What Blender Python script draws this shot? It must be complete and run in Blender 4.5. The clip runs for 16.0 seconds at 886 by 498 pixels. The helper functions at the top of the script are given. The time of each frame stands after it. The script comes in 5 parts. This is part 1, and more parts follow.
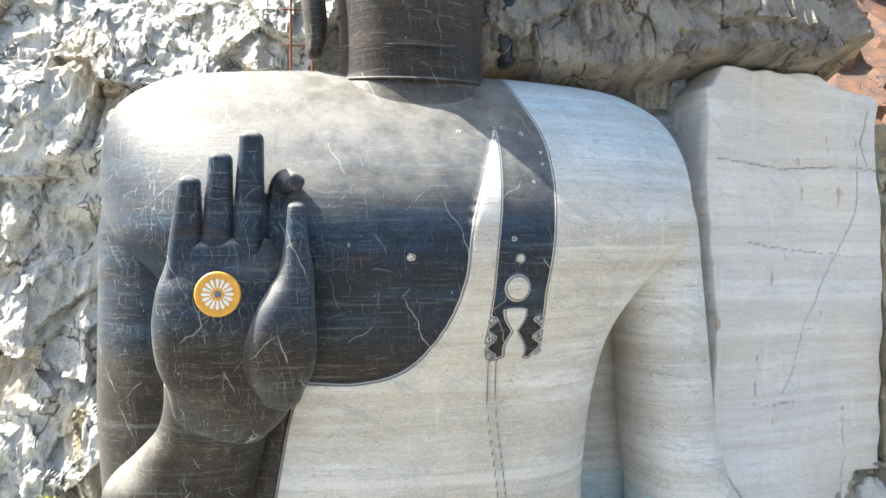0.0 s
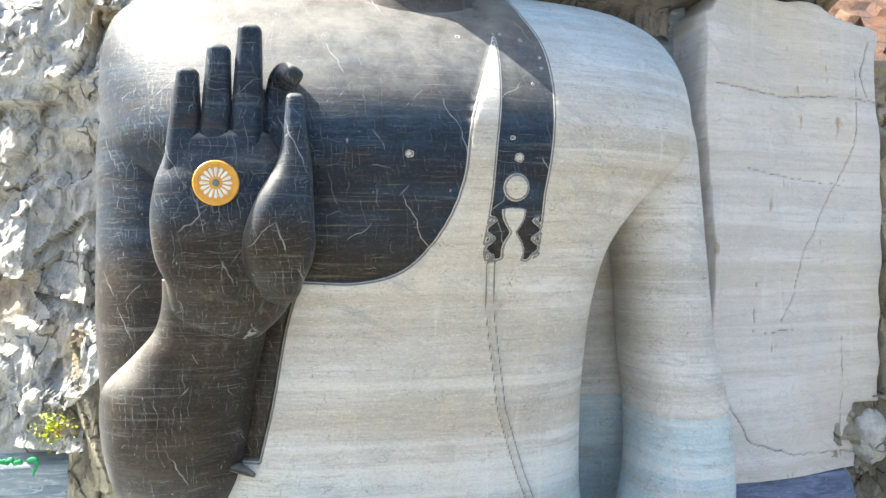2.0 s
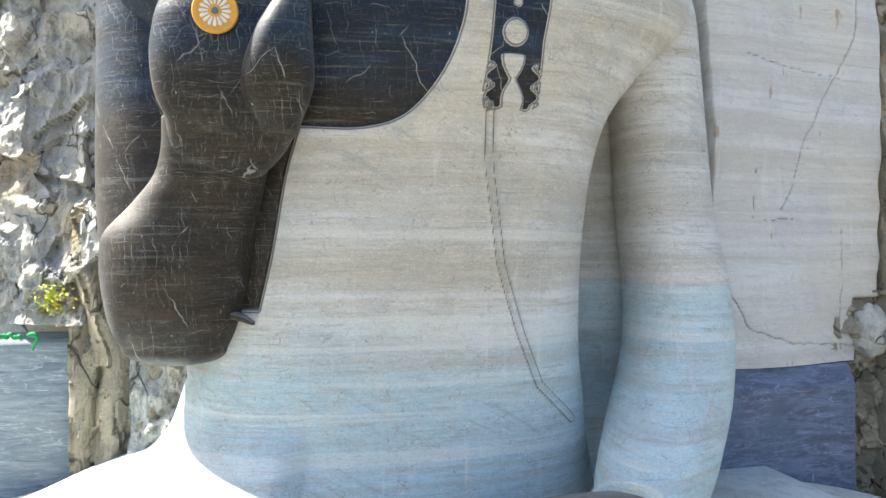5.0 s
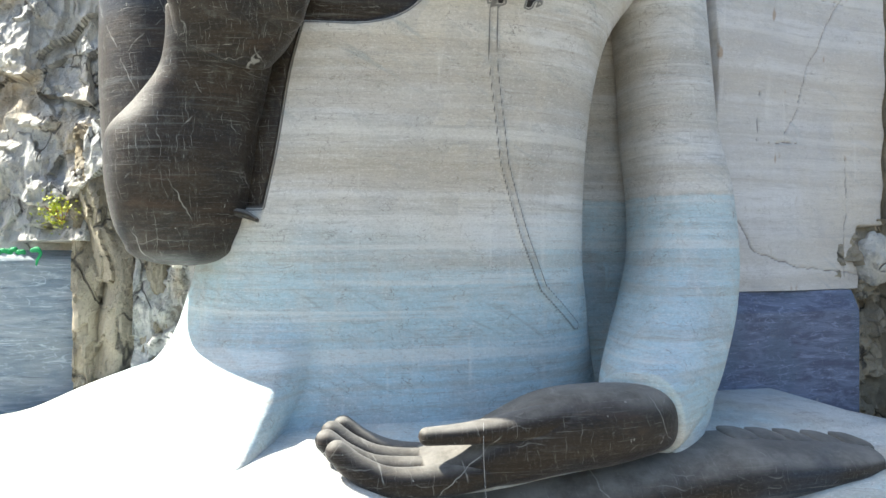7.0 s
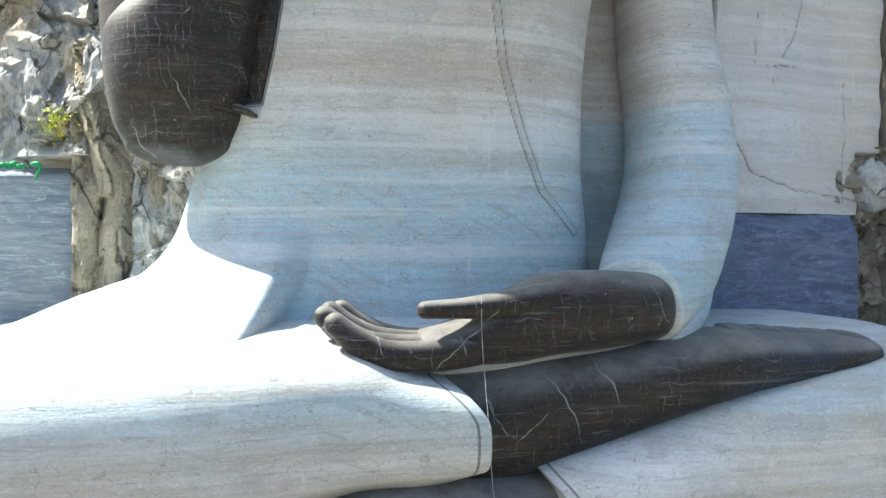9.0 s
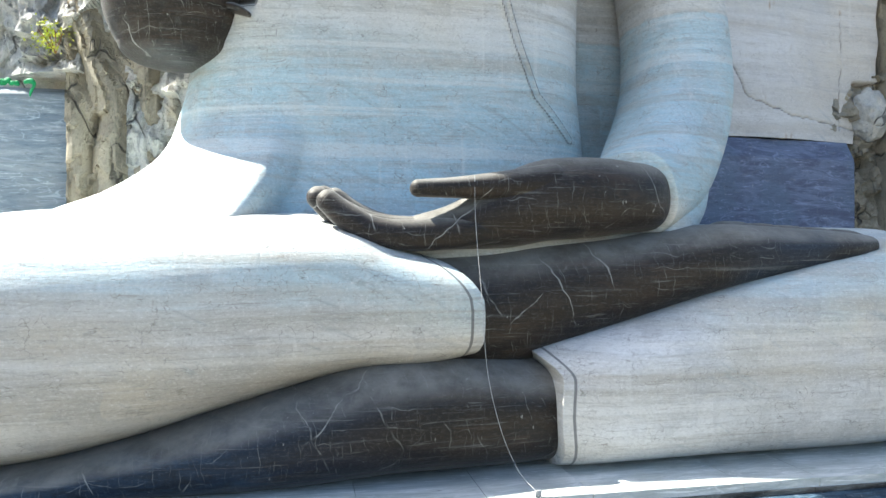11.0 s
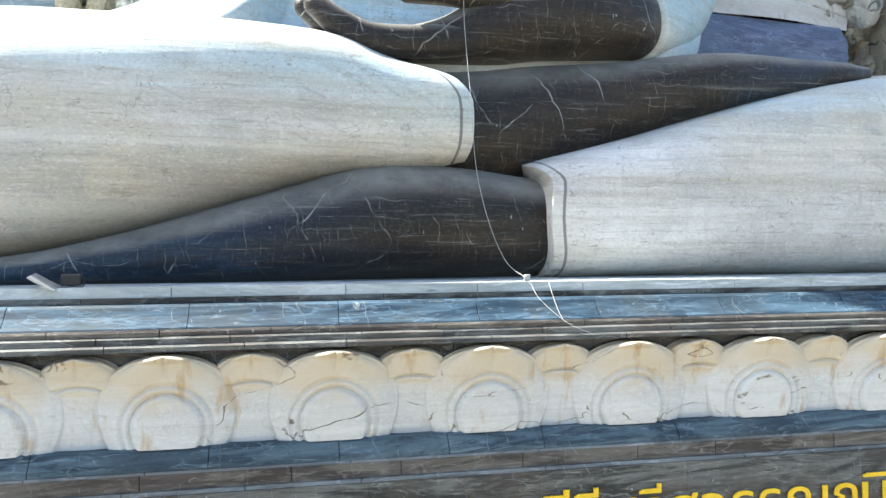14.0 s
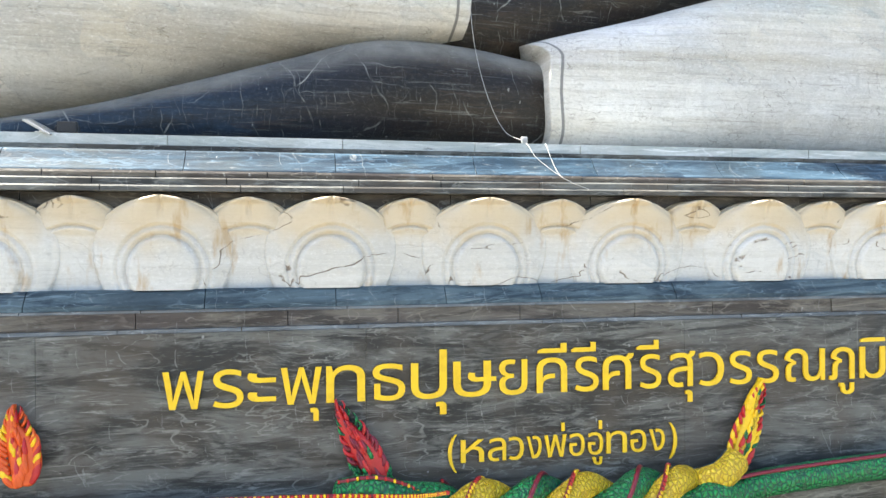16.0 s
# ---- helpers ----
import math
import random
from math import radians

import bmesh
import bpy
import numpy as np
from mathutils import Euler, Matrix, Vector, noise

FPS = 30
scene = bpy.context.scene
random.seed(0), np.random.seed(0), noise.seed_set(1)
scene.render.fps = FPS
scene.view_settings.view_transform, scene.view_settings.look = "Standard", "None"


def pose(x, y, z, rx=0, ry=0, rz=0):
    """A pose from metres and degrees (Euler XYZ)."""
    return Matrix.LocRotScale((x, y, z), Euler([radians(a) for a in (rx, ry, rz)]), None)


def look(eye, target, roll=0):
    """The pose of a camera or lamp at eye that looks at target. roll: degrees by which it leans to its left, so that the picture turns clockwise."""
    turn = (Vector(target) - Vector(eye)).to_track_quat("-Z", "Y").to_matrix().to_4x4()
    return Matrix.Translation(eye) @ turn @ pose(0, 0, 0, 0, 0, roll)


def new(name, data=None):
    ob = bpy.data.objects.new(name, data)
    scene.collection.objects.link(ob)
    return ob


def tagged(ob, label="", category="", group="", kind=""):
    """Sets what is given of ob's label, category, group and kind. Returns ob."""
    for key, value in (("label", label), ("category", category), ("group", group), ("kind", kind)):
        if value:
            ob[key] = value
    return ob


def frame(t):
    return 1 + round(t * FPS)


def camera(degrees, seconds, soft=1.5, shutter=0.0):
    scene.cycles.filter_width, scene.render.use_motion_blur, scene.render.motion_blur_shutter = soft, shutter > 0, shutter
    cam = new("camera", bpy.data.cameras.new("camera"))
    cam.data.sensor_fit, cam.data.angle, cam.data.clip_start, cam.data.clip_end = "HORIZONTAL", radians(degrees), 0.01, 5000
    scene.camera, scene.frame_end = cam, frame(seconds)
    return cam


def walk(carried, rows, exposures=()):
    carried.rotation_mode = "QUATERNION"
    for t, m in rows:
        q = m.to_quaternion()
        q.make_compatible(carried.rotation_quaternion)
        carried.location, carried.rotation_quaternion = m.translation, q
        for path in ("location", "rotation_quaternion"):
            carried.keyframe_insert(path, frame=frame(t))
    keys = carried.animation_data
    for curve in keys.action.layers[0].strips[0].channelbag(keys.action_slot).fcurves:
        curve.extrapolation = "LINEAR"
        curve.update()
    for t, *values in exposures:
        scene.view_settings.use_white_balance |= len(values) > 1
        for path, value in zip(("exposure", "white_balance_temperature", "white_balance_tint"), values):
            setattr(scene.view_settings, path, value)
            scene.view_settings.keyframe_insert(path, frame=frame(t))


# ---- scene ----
from mathutils.geometry import delaunay_2d_cdt

cam = camera(61.9, 16.0)
METRES, EYE, TILT, LEAN, TURN = 37.5, 52.0, 0.0, 0.0, -11.25
ROWS = [
    (0.0, 0.0, 0.0, 0.0, 0.0, 0.0, -0.0),
    (0.5, 0.0003, 0.0002, -0.0287, -0.02, 0.0, -0.01),
    (1.0, 0.0008, 0.0002, -0.059, -0.01, -0.03, -0.02),
    (1.5, 0.0011, 0.0004, -0.0878, -0.02, -0.04, 0.01),
    (2.0, 0.0018, 0.0006, -0.1192, 0.01, -0.06, -0.0),
    (2.5, 0.0022, 0.0002, -0.1488, 0.01, -0.04, 0.01),
    (3.0, 0.0029, 0.0, -0.1804, 0.01, -0.06, 0.0),
    (3.5, 0.0039, -0.0001, -0.21, 0.02, -0.05, 0.02),
    (4.0, 0.0047, -0.0002, -0.2423, 0.03, -0.05, 0.03),
    (6.5, -0.0004, 0.0015, -0.3987, 0.1, -0.01, 0.05),
    (7.0, -0.0007, 0.0015, -0.4316, 0.12, -0.01, 0.06),
    (7.5, -0.0005, 0.001, -0.463, 0.1, 0.0, 0.07),
    (8.0, -0.0004, 0.0003, -0.4966, 0.1, -0.0, 0.08),
    (8.5, -0.0, -0.0003, -0.5277, 0.12, 0.02, 0.1),
    (9.0, 0.0015, -0.0009, -0.5595, 0.15, 0.01, 0.11),
    (11.5, 0.0117, 0.0035, -0.7158, 0.13, 0.02, 0.23),
    (12.0, 0.015, 0.005, -0.7491, 0.11, 0.02, 0.26),
    (12.5, 0.015, 0.006, -0.7797, 0.1, 0.02, 0.28),
    (13.0, 0.0154, 0.0072, -0.8132, 0.08, -0.0, 0.29),
    (13.5, 0.0164, 0.0075, -0.8442, 0.06, -0.02, 0.29),
    (14.0, 0.0165, 0.0076, -0.877, -0.0, -0.06, 0.3),
    (14.5, 0.0175, 0.0078, -0.907, -0.0, -0.1, 0.31),
    (15.0, 0.0177, 0.0082, -0.9397, -0.08, -0.11, 0.3),
    (15.5, 0.0179, 0.0084, -0.9688, -0.08, -0.17, 0.31),
    (16.0, 0.0173, 0.0082, -0.9991, -0.1, -0.16, 0.31),
]
walk(cam, [(t, pose(0, -22.2, EYE, TILT, LEAN, TURN) @ pose(METRES * x, METRES * y, METRES * z, 90 + pitch, roll, yaw)) for t, x, y, z, yaw, pitch, roll in ROWS],
     exposures=[(0.0, 1.98, 6400, 7), (3.5, 1.87, 6450, 7), (7.0, 1.57, 6330, 6), (9.0, 1.5, 6130, 5), (12.5, 1.9, 6180, 5), (14.0, 2.0, 6230, 5), (16.0, 2.28, 6500, 6)])

# ---- light ----
SUN_TO = Vector((-0.70, 0.235, 1.0)).normalized()      # from the place towards the sun
world = bpy.data.worlds.new("sky")
scene.world = world
world.use_nodes = True
wt = world.node_tree
sky = wt.nodes.new("ShaderNodeTexSky")
sky.sky_type, sky.sun_disc = "NISHITA", False
sky.sun_elevation = math.asin(SUN_TO.z)
sky.sun_rotation = math.atan2(SUN_TO.x, SUN_TO.y)
sky.air_density, sky.dust_density = 1.0, 2.5
wt.nodes["Background"].inputs["Strength"].default_value = 0.10
wt.links.new(sky.outputs[0], wt.nodes["Background"].inputs["Color"])
sun = new("sun", bpy.data.lights.new("sun", "SUN"))
sun.data.energy, sun.data.angle, sun.data.color = 5.0, radians(0.53), (1.0, 0.93, 0.82)
sun.matrix_world = look((0, 0, 120), Vector((0, 0, 120)) - SUN_TO)


# ---- materials ----
class Nodes:
    """A small set of shortcuts for building one node material."""

    def __init__(self, name):
        self.mat = bpy.data.materials.new(name)
        self.mat.use_nodes = True
        self.tree = self.mat.node_tree
        self.bsdf = self.tree.nodes["Principled BSDF"]
        self.pos = self.add("ShaderNodeNewGeometry").outputs["Position"]

    def add(self, kind):
        return self.tree.nodes.new(kind)

    def put(self, socket, value):
        if isinstance(value, bpy.types.NodeSocket):
            self.tree.links.new(value, socket)
        elif isinstance(value, (tuple, list)) and len(value) == 3 and socket.type == "RGBA":
            socket.default_value = (*value, 1)
        else:
            socket.default_value = value

    def vec(self, scale, shift=(0, 0, 0), source=None):
        n = self.add("ShaderNodeVectorMath")
        n.operation = "MULTIPLY_ADD"
        self.put(n.inputs[0], source or self.pos)
        n.inputs[1].default_value, n.inputs[2].default_value = scale, shift
        return n.outputs[0]

    def noise(self, scale, detail=4, rough=0.55, vec=None, warp=0.0):
        n = self.add("ShaderNodeTexNoise")
        self.put(n.inputs["Vector"], vec or self.pos)
        for k, v in (("Scale", scale), ("Detail", detail), ("Roughness", rough), ("Distortion", warp)):
            n.inputs[k].default_value = v
        return n.outputs["Fac"]

    def cells(self, scale, vec=None, feature="DISTANCE_TO_EDGE"):
        n = self.add("ShaderNodeTexVoronoi")
        n.feature = feature
        self.put(n.inputs["Vector"], vec or self.pos)
        n.inputs["Scale"].default_value = scale
        return n.outputs["Distance"]

    def math(self, op, a, b=0.0, clamp=False):
        n = self.add("ShaderNodeMath")
        n.operation, n.use_clamp = op, clamp
        self.put(n.inputs[0], a)
        self.put(n.inputs[1], b)
        return n.outputs[0]

    def span(self, v, lo, hi, a=0.0, b=1.0):
        n = self.add("ShaderNodeMapRange")
        n.interpolation_type = "SMOOTHSTEP"
        for i, x in enumerate((v, lo, hi, a, b)):
            self.put(n.inputs[i], x)
        return n.outputs[0]

    def mix(self, fac, a, b, blend="MIX"):
        n = self.add("ShaderNodeMix")
        n.data_type, n.blend_type = "RGBA", blend
        self.put(n.inputs[0], fac)
        self.put(n.inputs[6], a)
        self.put(n.inputs[7], b)
        return n.outputs[2]

    def vein(self, scale, width, stretch=(1, 1, 1), shift=(0, 0, 0)):
        """Long thin lines, where a soft noise crosses its middle."""
        d = self.math("ABSOLUTE", self.math("SUBTRACT", self.noise(scale, 3, 0.45, self.vec(stretch, shift), 0.4), 0.5))
        return self.span(d, width, width * 0.3)

    def scratch(self, degrees, scale, width, shift=(0, 0, 0)):
        """Long nearly straight lines that run at one angle across the face."""
        n = self.add("ShaderNodeVectorRotate")
        n.rotation_type = "Y_AXIS"
        self.put(n.inputs["Vector"], self.warped(0.9, 0.7))
        n.inputs["Angle"].default_value = radians(degrees)
        parts = self.add("ShaderNodeSeparateXYZ")
        self.put(parts.inputs[0], n.outputs[0])
        w = self.math("ADD", self.math("ADD", parts.outputs["X"], shift[0] * 3.7), self.math("MULTIPLY", parts.outputs["Z"], 0.02))
        v = self.add("ShaderNodeTexVoronoi")
        v.voronoi_dimensions, v.feature = "1D", "DISTANCE_TO_EDGE"
        self.put(v.inputs["W"], w)
        v.inputs["Scale"].default_value = scale
        return self.span(v.outputs["Distance"], width * scale, width * scale * 0.35)

    def joints(self, scale, width, vector):
        """Thin joints between uneven blocks."""
        n = self.add("ShaderNodeTexVoronoi")
        n.feature = "DISTANCE_TO_EDGE"
        self.put(n.inputs["Vector"], vector)
        n.inputs["Scale"].default_value = scale
        return self.span(n.outputs["Distance"], width, width * 0.3)

    def patches(self, scale, stretch=(1, 1, 1)):
        """Angular patches, each with a value of its own."""
        n = self.add("ShaderNodeTexVoronoi")
        n.distance = "CHEBYCHEV"
        self.put(n.inputs["Vector"], self.vec(stretch))
        n.inputs["Scale"].default_value = scale
        c = self.add("ShaderNodeSeparateColor")
        self.put(c.inputs[0], n.outputs["Color"])
        return c.outputs[0]

    def attr(self, name):
        n = self.add("ShaderNodeAttribute")
        n.attribute_name = name
        return n.outputs["Fac"]

    def warped(self, scale, amount, vec=None):
        n = self.add("ShaderNodeTexNoise")
        self.put(n.inputs["Vector"], vec or self.pos)
        n.inputs["Scale"].default_value = scale
        m = self.add("ShaderNodeVectorMath")
        m.operation = "MULTIPLY_ADD"
        self.put(m.inputs[0], n.outputs["Color"])
        m.inputs[1].default_value = (amount, amount, amount)
        self.put(m.inputs[2], vec or self.pos)
        return m.outputs[0]

    def z(self):
        n = self.add("ShaderNodeSeparateXYZ")
        self.put(n.inputs[0], self.pos)
        return n.outputs["Z"]

    def x(self):
        n = self.add("ShaderNodeSeparateXYZ")
        self.put(n.inputs[0], self.pos)
        return n.outputs["X"]

    def bump(self, height, depth=0.05, strength=1.0):
        n = self.add("ShaderNodeBump")
        n.inputs["Strength"].default_value = strength
        n.inputs["Distance"].default_value = depth
        self.put(n.inputs["Height"], height)
        self.put(self.bsdf.inputs["Normal"], n.outputs[0])

    def done(self, color, rough=0.6, metal=0.0, spec=0.5):
        self.put(self.bsdf.inputs["Base Color"], color)
        self.put(self.bsdf.inputs["Roughness"], rough)
        self.put(self.bsdf.inputs["Metallic"], metal)
        self.put(self.bsdf.inputs["Specular IOR Level"], spec)
        return self.mat


def white_marble(n, blue_shade_and_sleeve=True):
    """Colour and relief of the pale bedded limestone."""
    soft = n.warped(0.12, 3.0)
    a = n.noise(0.55, 7, 0.62, n.vec((0.05, 0.05, 1.0)), 0.6)
    b = n.noise(3.4, 9, 0.72, n.vec((0.07, 0.07, 1.0), (7, 3, 1)), 0.5)
    lines = n.noise(11.0, 5, 0.7, n.vec((0.045, 0.045, 1.0), (2, 6, 4)), 0.4)
    blotch = n.noise(0.09, 3, 0.5, soft)
    grain = n.noise(1.6, 8, 0.75, soft)
    col = n.mix(n.span(a, 0.36, 0.64), (0.48, 0.45, 0.39), (0.67, 0.665, 0.65))
    col = n.mix(n.span(blotch, 0.42, 0.62, 0, 0.6), col, (0.60, 0.53, 0.40))
    col = n.mix(n.span(grain, 0.52, 0.72, 0, 0.45), col, (0.40, 0.385, 0.36))
    if blue_shade_and_sleeve:
        # Bluish skylit shade painted on waist, shoulder and lap; the sleeve is blue itself.
        z = n.math("ADD", n.z(), n.math("MULTIPLY", n.noise(0.11, 3), 5.0))
        low = n.math("SUBTRACT", n.span(z, 29.0, 31.0), n.span(z, 36.0, 41.0), True)
        high = n.math("MULTIPLY", n.span(z, 56.5, 62.0), 0.8)
        lap = n.math("MULTIPLY", n.math("SUBTRACT", n.span(z, 25.5, 28.0), n.span(z, 28.0, 30.0), True), 0.75)
        sleeve = n.math("MULTIPLY", n.span(n.x(), 15.7, 15.9), n.math("SUBTRACT", n.span(n.z(), 30.0, 32.0), n.span(n.math("ADD", n.z(), n.math("MULTIPLY", n.noise(0.8, 3), 0.5)), 38.85, 39.0), True))
        blue = n.math("ADD", n.math("ADD", low, high), n.math("ADD", lap, n.math("MULTIPLY", sleeve, 0.8)), True)
        col = n.mix(n.math("MULTIPLY", blue, n.span(n.noise(0.8, 6, 0.7, soft), 0.3, 0.6, 0.55, 0.9)), col, (0.40, 0.57, 0.63))
    col = n.mix(n.span(b, 0.52, 0.70, 0, 0.6), col, (0.30, 0.28, 0.25))
    col = n.mix(n.span(b, 0.45, 0.28, 0, 0.5), col, (0.74, 0.73, 0.71))
    col = n.mix(n.math("MULTIPLY", n.patches(0.75, (1.0, 1.0, 0.7)), n.span(n.noise(0.16, 3), 0.42, 0.58, 0, 0.45)), col, (0.36, 0.365, 0.36))
    crack = n.math("MAXIMUM", n.scratch(84, 1.0, 0.02, (1, 0, 2)), n.scratch(-8, 0.6, 0.018, (6, 0, 9)))
    crack = n.math("MULTIPLY", crack, n.span(n.noise(0.6, 5, 0.75), 0.53, 0.66))
    col = n.mix(n.math("MULTIPLY", crack, 0.22), col, (0.15, 0.12, 0.11))
    pits = n.span(n.noise(4.0, 2, 0.5, n.vec((0.9, 0.9, 0.3))), 0.74, 0.80)
    col = n.mix(n.math("MULTIPLY", pits, 0.6), col, (0.20, 0.19, 0.18))
    col = n.mix(n.span(lines, 0.56, 0.70, 0, 0.6), col, (0.27, 0.24, 0.21))
    col = n.mix(n.span(lines, 0.42, 0.28, 0, 0.45), col, (0.78, 0.77, 0.75))
    slant = n.add("ShaderNodeVectorRotate")
    slant.rotation_type = "Y_AXIS"
    n.put(slant.inputs["Vector"], n.vec((1, 1, 1), (4, 0, 6)))
    slant.inputs["Angle"].default_value = radians(-28)
    squeeze = n.add("ShaderNodeMapping")
    n.put(squeeze.inputs["Vector"], slant.outputs[0])
    squeeze.inputs["Scale"].default_value = (0.12, 0.3, 1.0)
    veils = n.math("MULTIPLY", n.span(n.noise(2.2, 8, 0.72, squeeze.outputs[0], 0.6), 0.52, 0.70), n.span(n.noise(0.2, 3), 0.40, 0.58, 0.15, 0.7))
    col = n.mix(veils, col, (0.31, 0.345, 0.35))
    speck = n.noise(7.0, 8, 0.8, soft)
    col = n.mix(n.span(speck, 0.54, 0.70, 0, 0.5), col, (0.34, 0.32, 0.29))
    col = n.mix(n.span(speck, 0.46, 0.32, 0, 0.4), col, (0.80, 0.79, 0.77))
    hair = n.math("MAXIMUM", n.vein(0.9, 0.0065, (0.6, 0.6, 1.3), (3, 1, 5)), n.vein(1.7, 0.008, (1.0, 1.0, 0.8), (8, 4, 2)))
    hair = n.math("MULTIPLY", hair, n.span(n.noise(0.7, 5, 0.75, n.vec((1, 1, 1), (2, 9, 4))), 0.45, 0.60))
    col = n.mix(n.math("MULTIPLY", hair, 0.6), col, (0.17, 0.15, 0.13))
    scuff = n.noise(5.0, 8, 0.8, n.vec((0.16, 0.16, 1.0), (9, 4, 1)), 0.6)
    col = n.mix(n.span(scuff, 0.53, 0.68, 0, 0.42), col, (0.31, 0.295, 0.275))
    col = n.mix(n.span(scuff, 0.46, 0.33, 0, 0.38), col, (0.80, 0.79, 0.77))
    beds = n.noise(1.1, 4, 0.6, n.vec((0.018, 0.018, 1.0), (4, 7, 3)), 0.3)
    col = n.mix(n.span(beds, 0.52, 0.62, 0, 0.30), col, (0.40, 0.34, 0.26))
    col = n.mix(n.span(beds, 0.47, 0.36, 0, 0.40), col, (0.74, 0.72, 0.67))
    runs = n.math("MULTIPLY", n.span(n.noise(1.3, 5, 0.7, n.vec((1.0, 0.4, 0.03), (3, 3, 8))), 0.56, 0.68), n.span(n.noise(0.25, 3), 0.44, 0.6, 0, 0.30))
    col = n.mix(runs, col, (0.78, 0.77, 0.72))
    grit = n.noise(13.0, 4, 0.85, n.vec((0.55, 0.55, 1.0), (5, 2, 7)))
    col = n.mix(n.span(grit, 0.54, 0.66, 0, 0.42), col, (0.30, 0.285, 0.26))
    col = n.mix(n.span(grit, 0.46, 0.34, 0, 0.42), col, (0.84, 0.83, 0.81))
    fine = n.noise(9.0, 5, 0.7)
    height = n.math("SUBTRACT", n.math("ADD", n.math("MULTIPLY", b, 0.7), n.math("MULTIPLY", fine, 0.35)), n.math("MULTIPLY", crack, 0.3))
    return col, height


def dark_marble(n):
    """Colour, relief and gloss of the dark polished bedded stone."""
    a = n.noise(0.8, 8, 0.65, n.vec((0.07, 0.07, 1.0)), 0.7)
    b = n.noise(3.2, 8, 0.7, n.vec((0.05, 0.05, 1.0), (3, 9, 2)), 0.3)
    zz = n.math("ADD", n.z(), n.math("MULTIPLY", n.noise(0.10, 3, 0.5), 7.0))
    # Blue band at chest height: sky tint in the shade, painted into the colour.
    chest = n.math("SUBTRACT", n.span(zz, 50.6, 53.0), n.span(zz, 60.0, 62.5), True)
    legs = n.math("MULTIPLY", n.span(zz, 33.0, 27.0), n.span(n.x(), 6.0, -3.0))
    hue = n.math("ADD", n.math("ADD", chest, legs), n.span(n.noise(0.14, 3, 0.5, n.vec((1, 1, 1), (5, 5, 2))), 0.55, 0.7, 0, 0.6), True)
    col = n.mix(hue, (0.022, 0.013, 0.007), (0.006, 0.018, 0.042))
    col = n.mix(n.span(a, 0.42, 0.70), col, n.mix(hue, (0.060, 0.044, 0.028), (0.024, 0.060, 0.110)))
    col = n.mix(n.span(b, 0.56, 0.70, 0, 0.65), col, (0.17, 0.175, 0.17))
    col = n.mix(n.span(b, 0.42, 0.30, 0, 0.7), col, (0.006, 0.007, 0.009))
    gate = lambda scale, shift, lo: n.span(n.noise(scale, 4, 0.7, n.vec((1, 1, 1), shift)), lo + 0.03, lo + 0.17)
    vein = n.math("MAXIMUM", n.math("MULTIPLY", n.scratch(24, 0.35, 0.035, (3, 0, 1)), gate(0.35, (1, 2, 3), 0.46)), n.math("MULTIPLY", n.scratch(-48, 0.33, 0.035, (7, 0, 4)), gate(0.35, (4, 7, 1), 0.48)))
    hairs = n.math("MAXIMUM", n.math("MULTIPLY", n.scratch(4, 1.5, 0.022, (1, 0, 8)), gate(0.9, (9, 3, 3), 0.48)), n.math("MULTIPLY", n.scratch(13, 1.1, 0.022, (5, 0, 2)), gate(0.7, (2, 9, 5), 0.50)))
    hairs = n.math("MAXIMUM", hairs, n.math("MULTIPLY", n.scratch(87, 1.6, 0.024, (2, 0, 6)), gate(0.6, (6, 1, 8), 0.48)))
    chips = n.math("MULTIPLY", n.span(n.noise(4.5, 2, 0.5, n.vec((1.2, 1.2, 0.5), (4, 4, 4))), 0.73, 0.78), 0.5)
    # the raised arm and hand are crazed and weathered in small upright blocks
    worn = n.math("MULTIPLY", n.span(n.math("ADD", n.x(), n.math("MULTIPLY", n.noise(0.2, 3), 4.0)), 3.6, 1.6), n.span(n.z(), 33.0, 37.0))
    worn = n.math("MULTIPLY", worn, n.span(n.noise(0.45, 5, 0.7, n.vec((1, 1, 0.6), (8, 1, 3))), 0.36, 0.58))
    craze = n.joints(1.0, 0.026, n.warped(0.25, 2.0, n.vec((2.4, 0.3, 1.05))))
    craze = n.math("MULTIPLY", n.math("MULTIPLY", craze, worn), n.span(n.noise(1.3, 5, 0.75, n.vec((1, 1, 1), (2, 2, 7))), 0.42, 0.64, 0, 0.42))
    craze = n.math("MULTIPLY", craze, n.span(n.z(), 46.0, 49.5, 0.15, 1.0))
    col = n.mix(n.math("MULTIPLY", worn, n.span(n.noise(1.7, 9, 0.78, n.warped(0.3, 1.5, n.vec((1.0, 1.0, 0.7)))), 0.48, 0.68, 0, 0.6)), col, n.mix(hue, (0.15, 0.155, 0.14), (0.075, 0.115, 0.155)))
    col = n.mix(n.span(n.noise(2.4, 9, 0.8, n.warped(0.3, 1.5)), 0.53, 0.68, 0, 0.4), col, n.mix(hue, (0.11, 0.098, 0.078), (0.065, 0.095, 0.125)))
    col = n.mix(n.span(n.noise(1.1, 8, 0.75, n.warped(0.4, 2.0, n.vec((0.4, 0.4, 1.0), (6, 2, 9)))), 0.52, 0.40, 0, 0.55), col, (0.007, 0.008, 0.009))
    col = n.mix(0.35, col, (0.002, 0.002, 0.002))
    light = n.math("MAXIMUM", craze, n.math("MAXIMUM", n.math("MULTIPLY", vein, 0.55), n.math("MULTIPLY", hairs, 0.24)))
    light = n.math("MAXIMUM", light, chips)
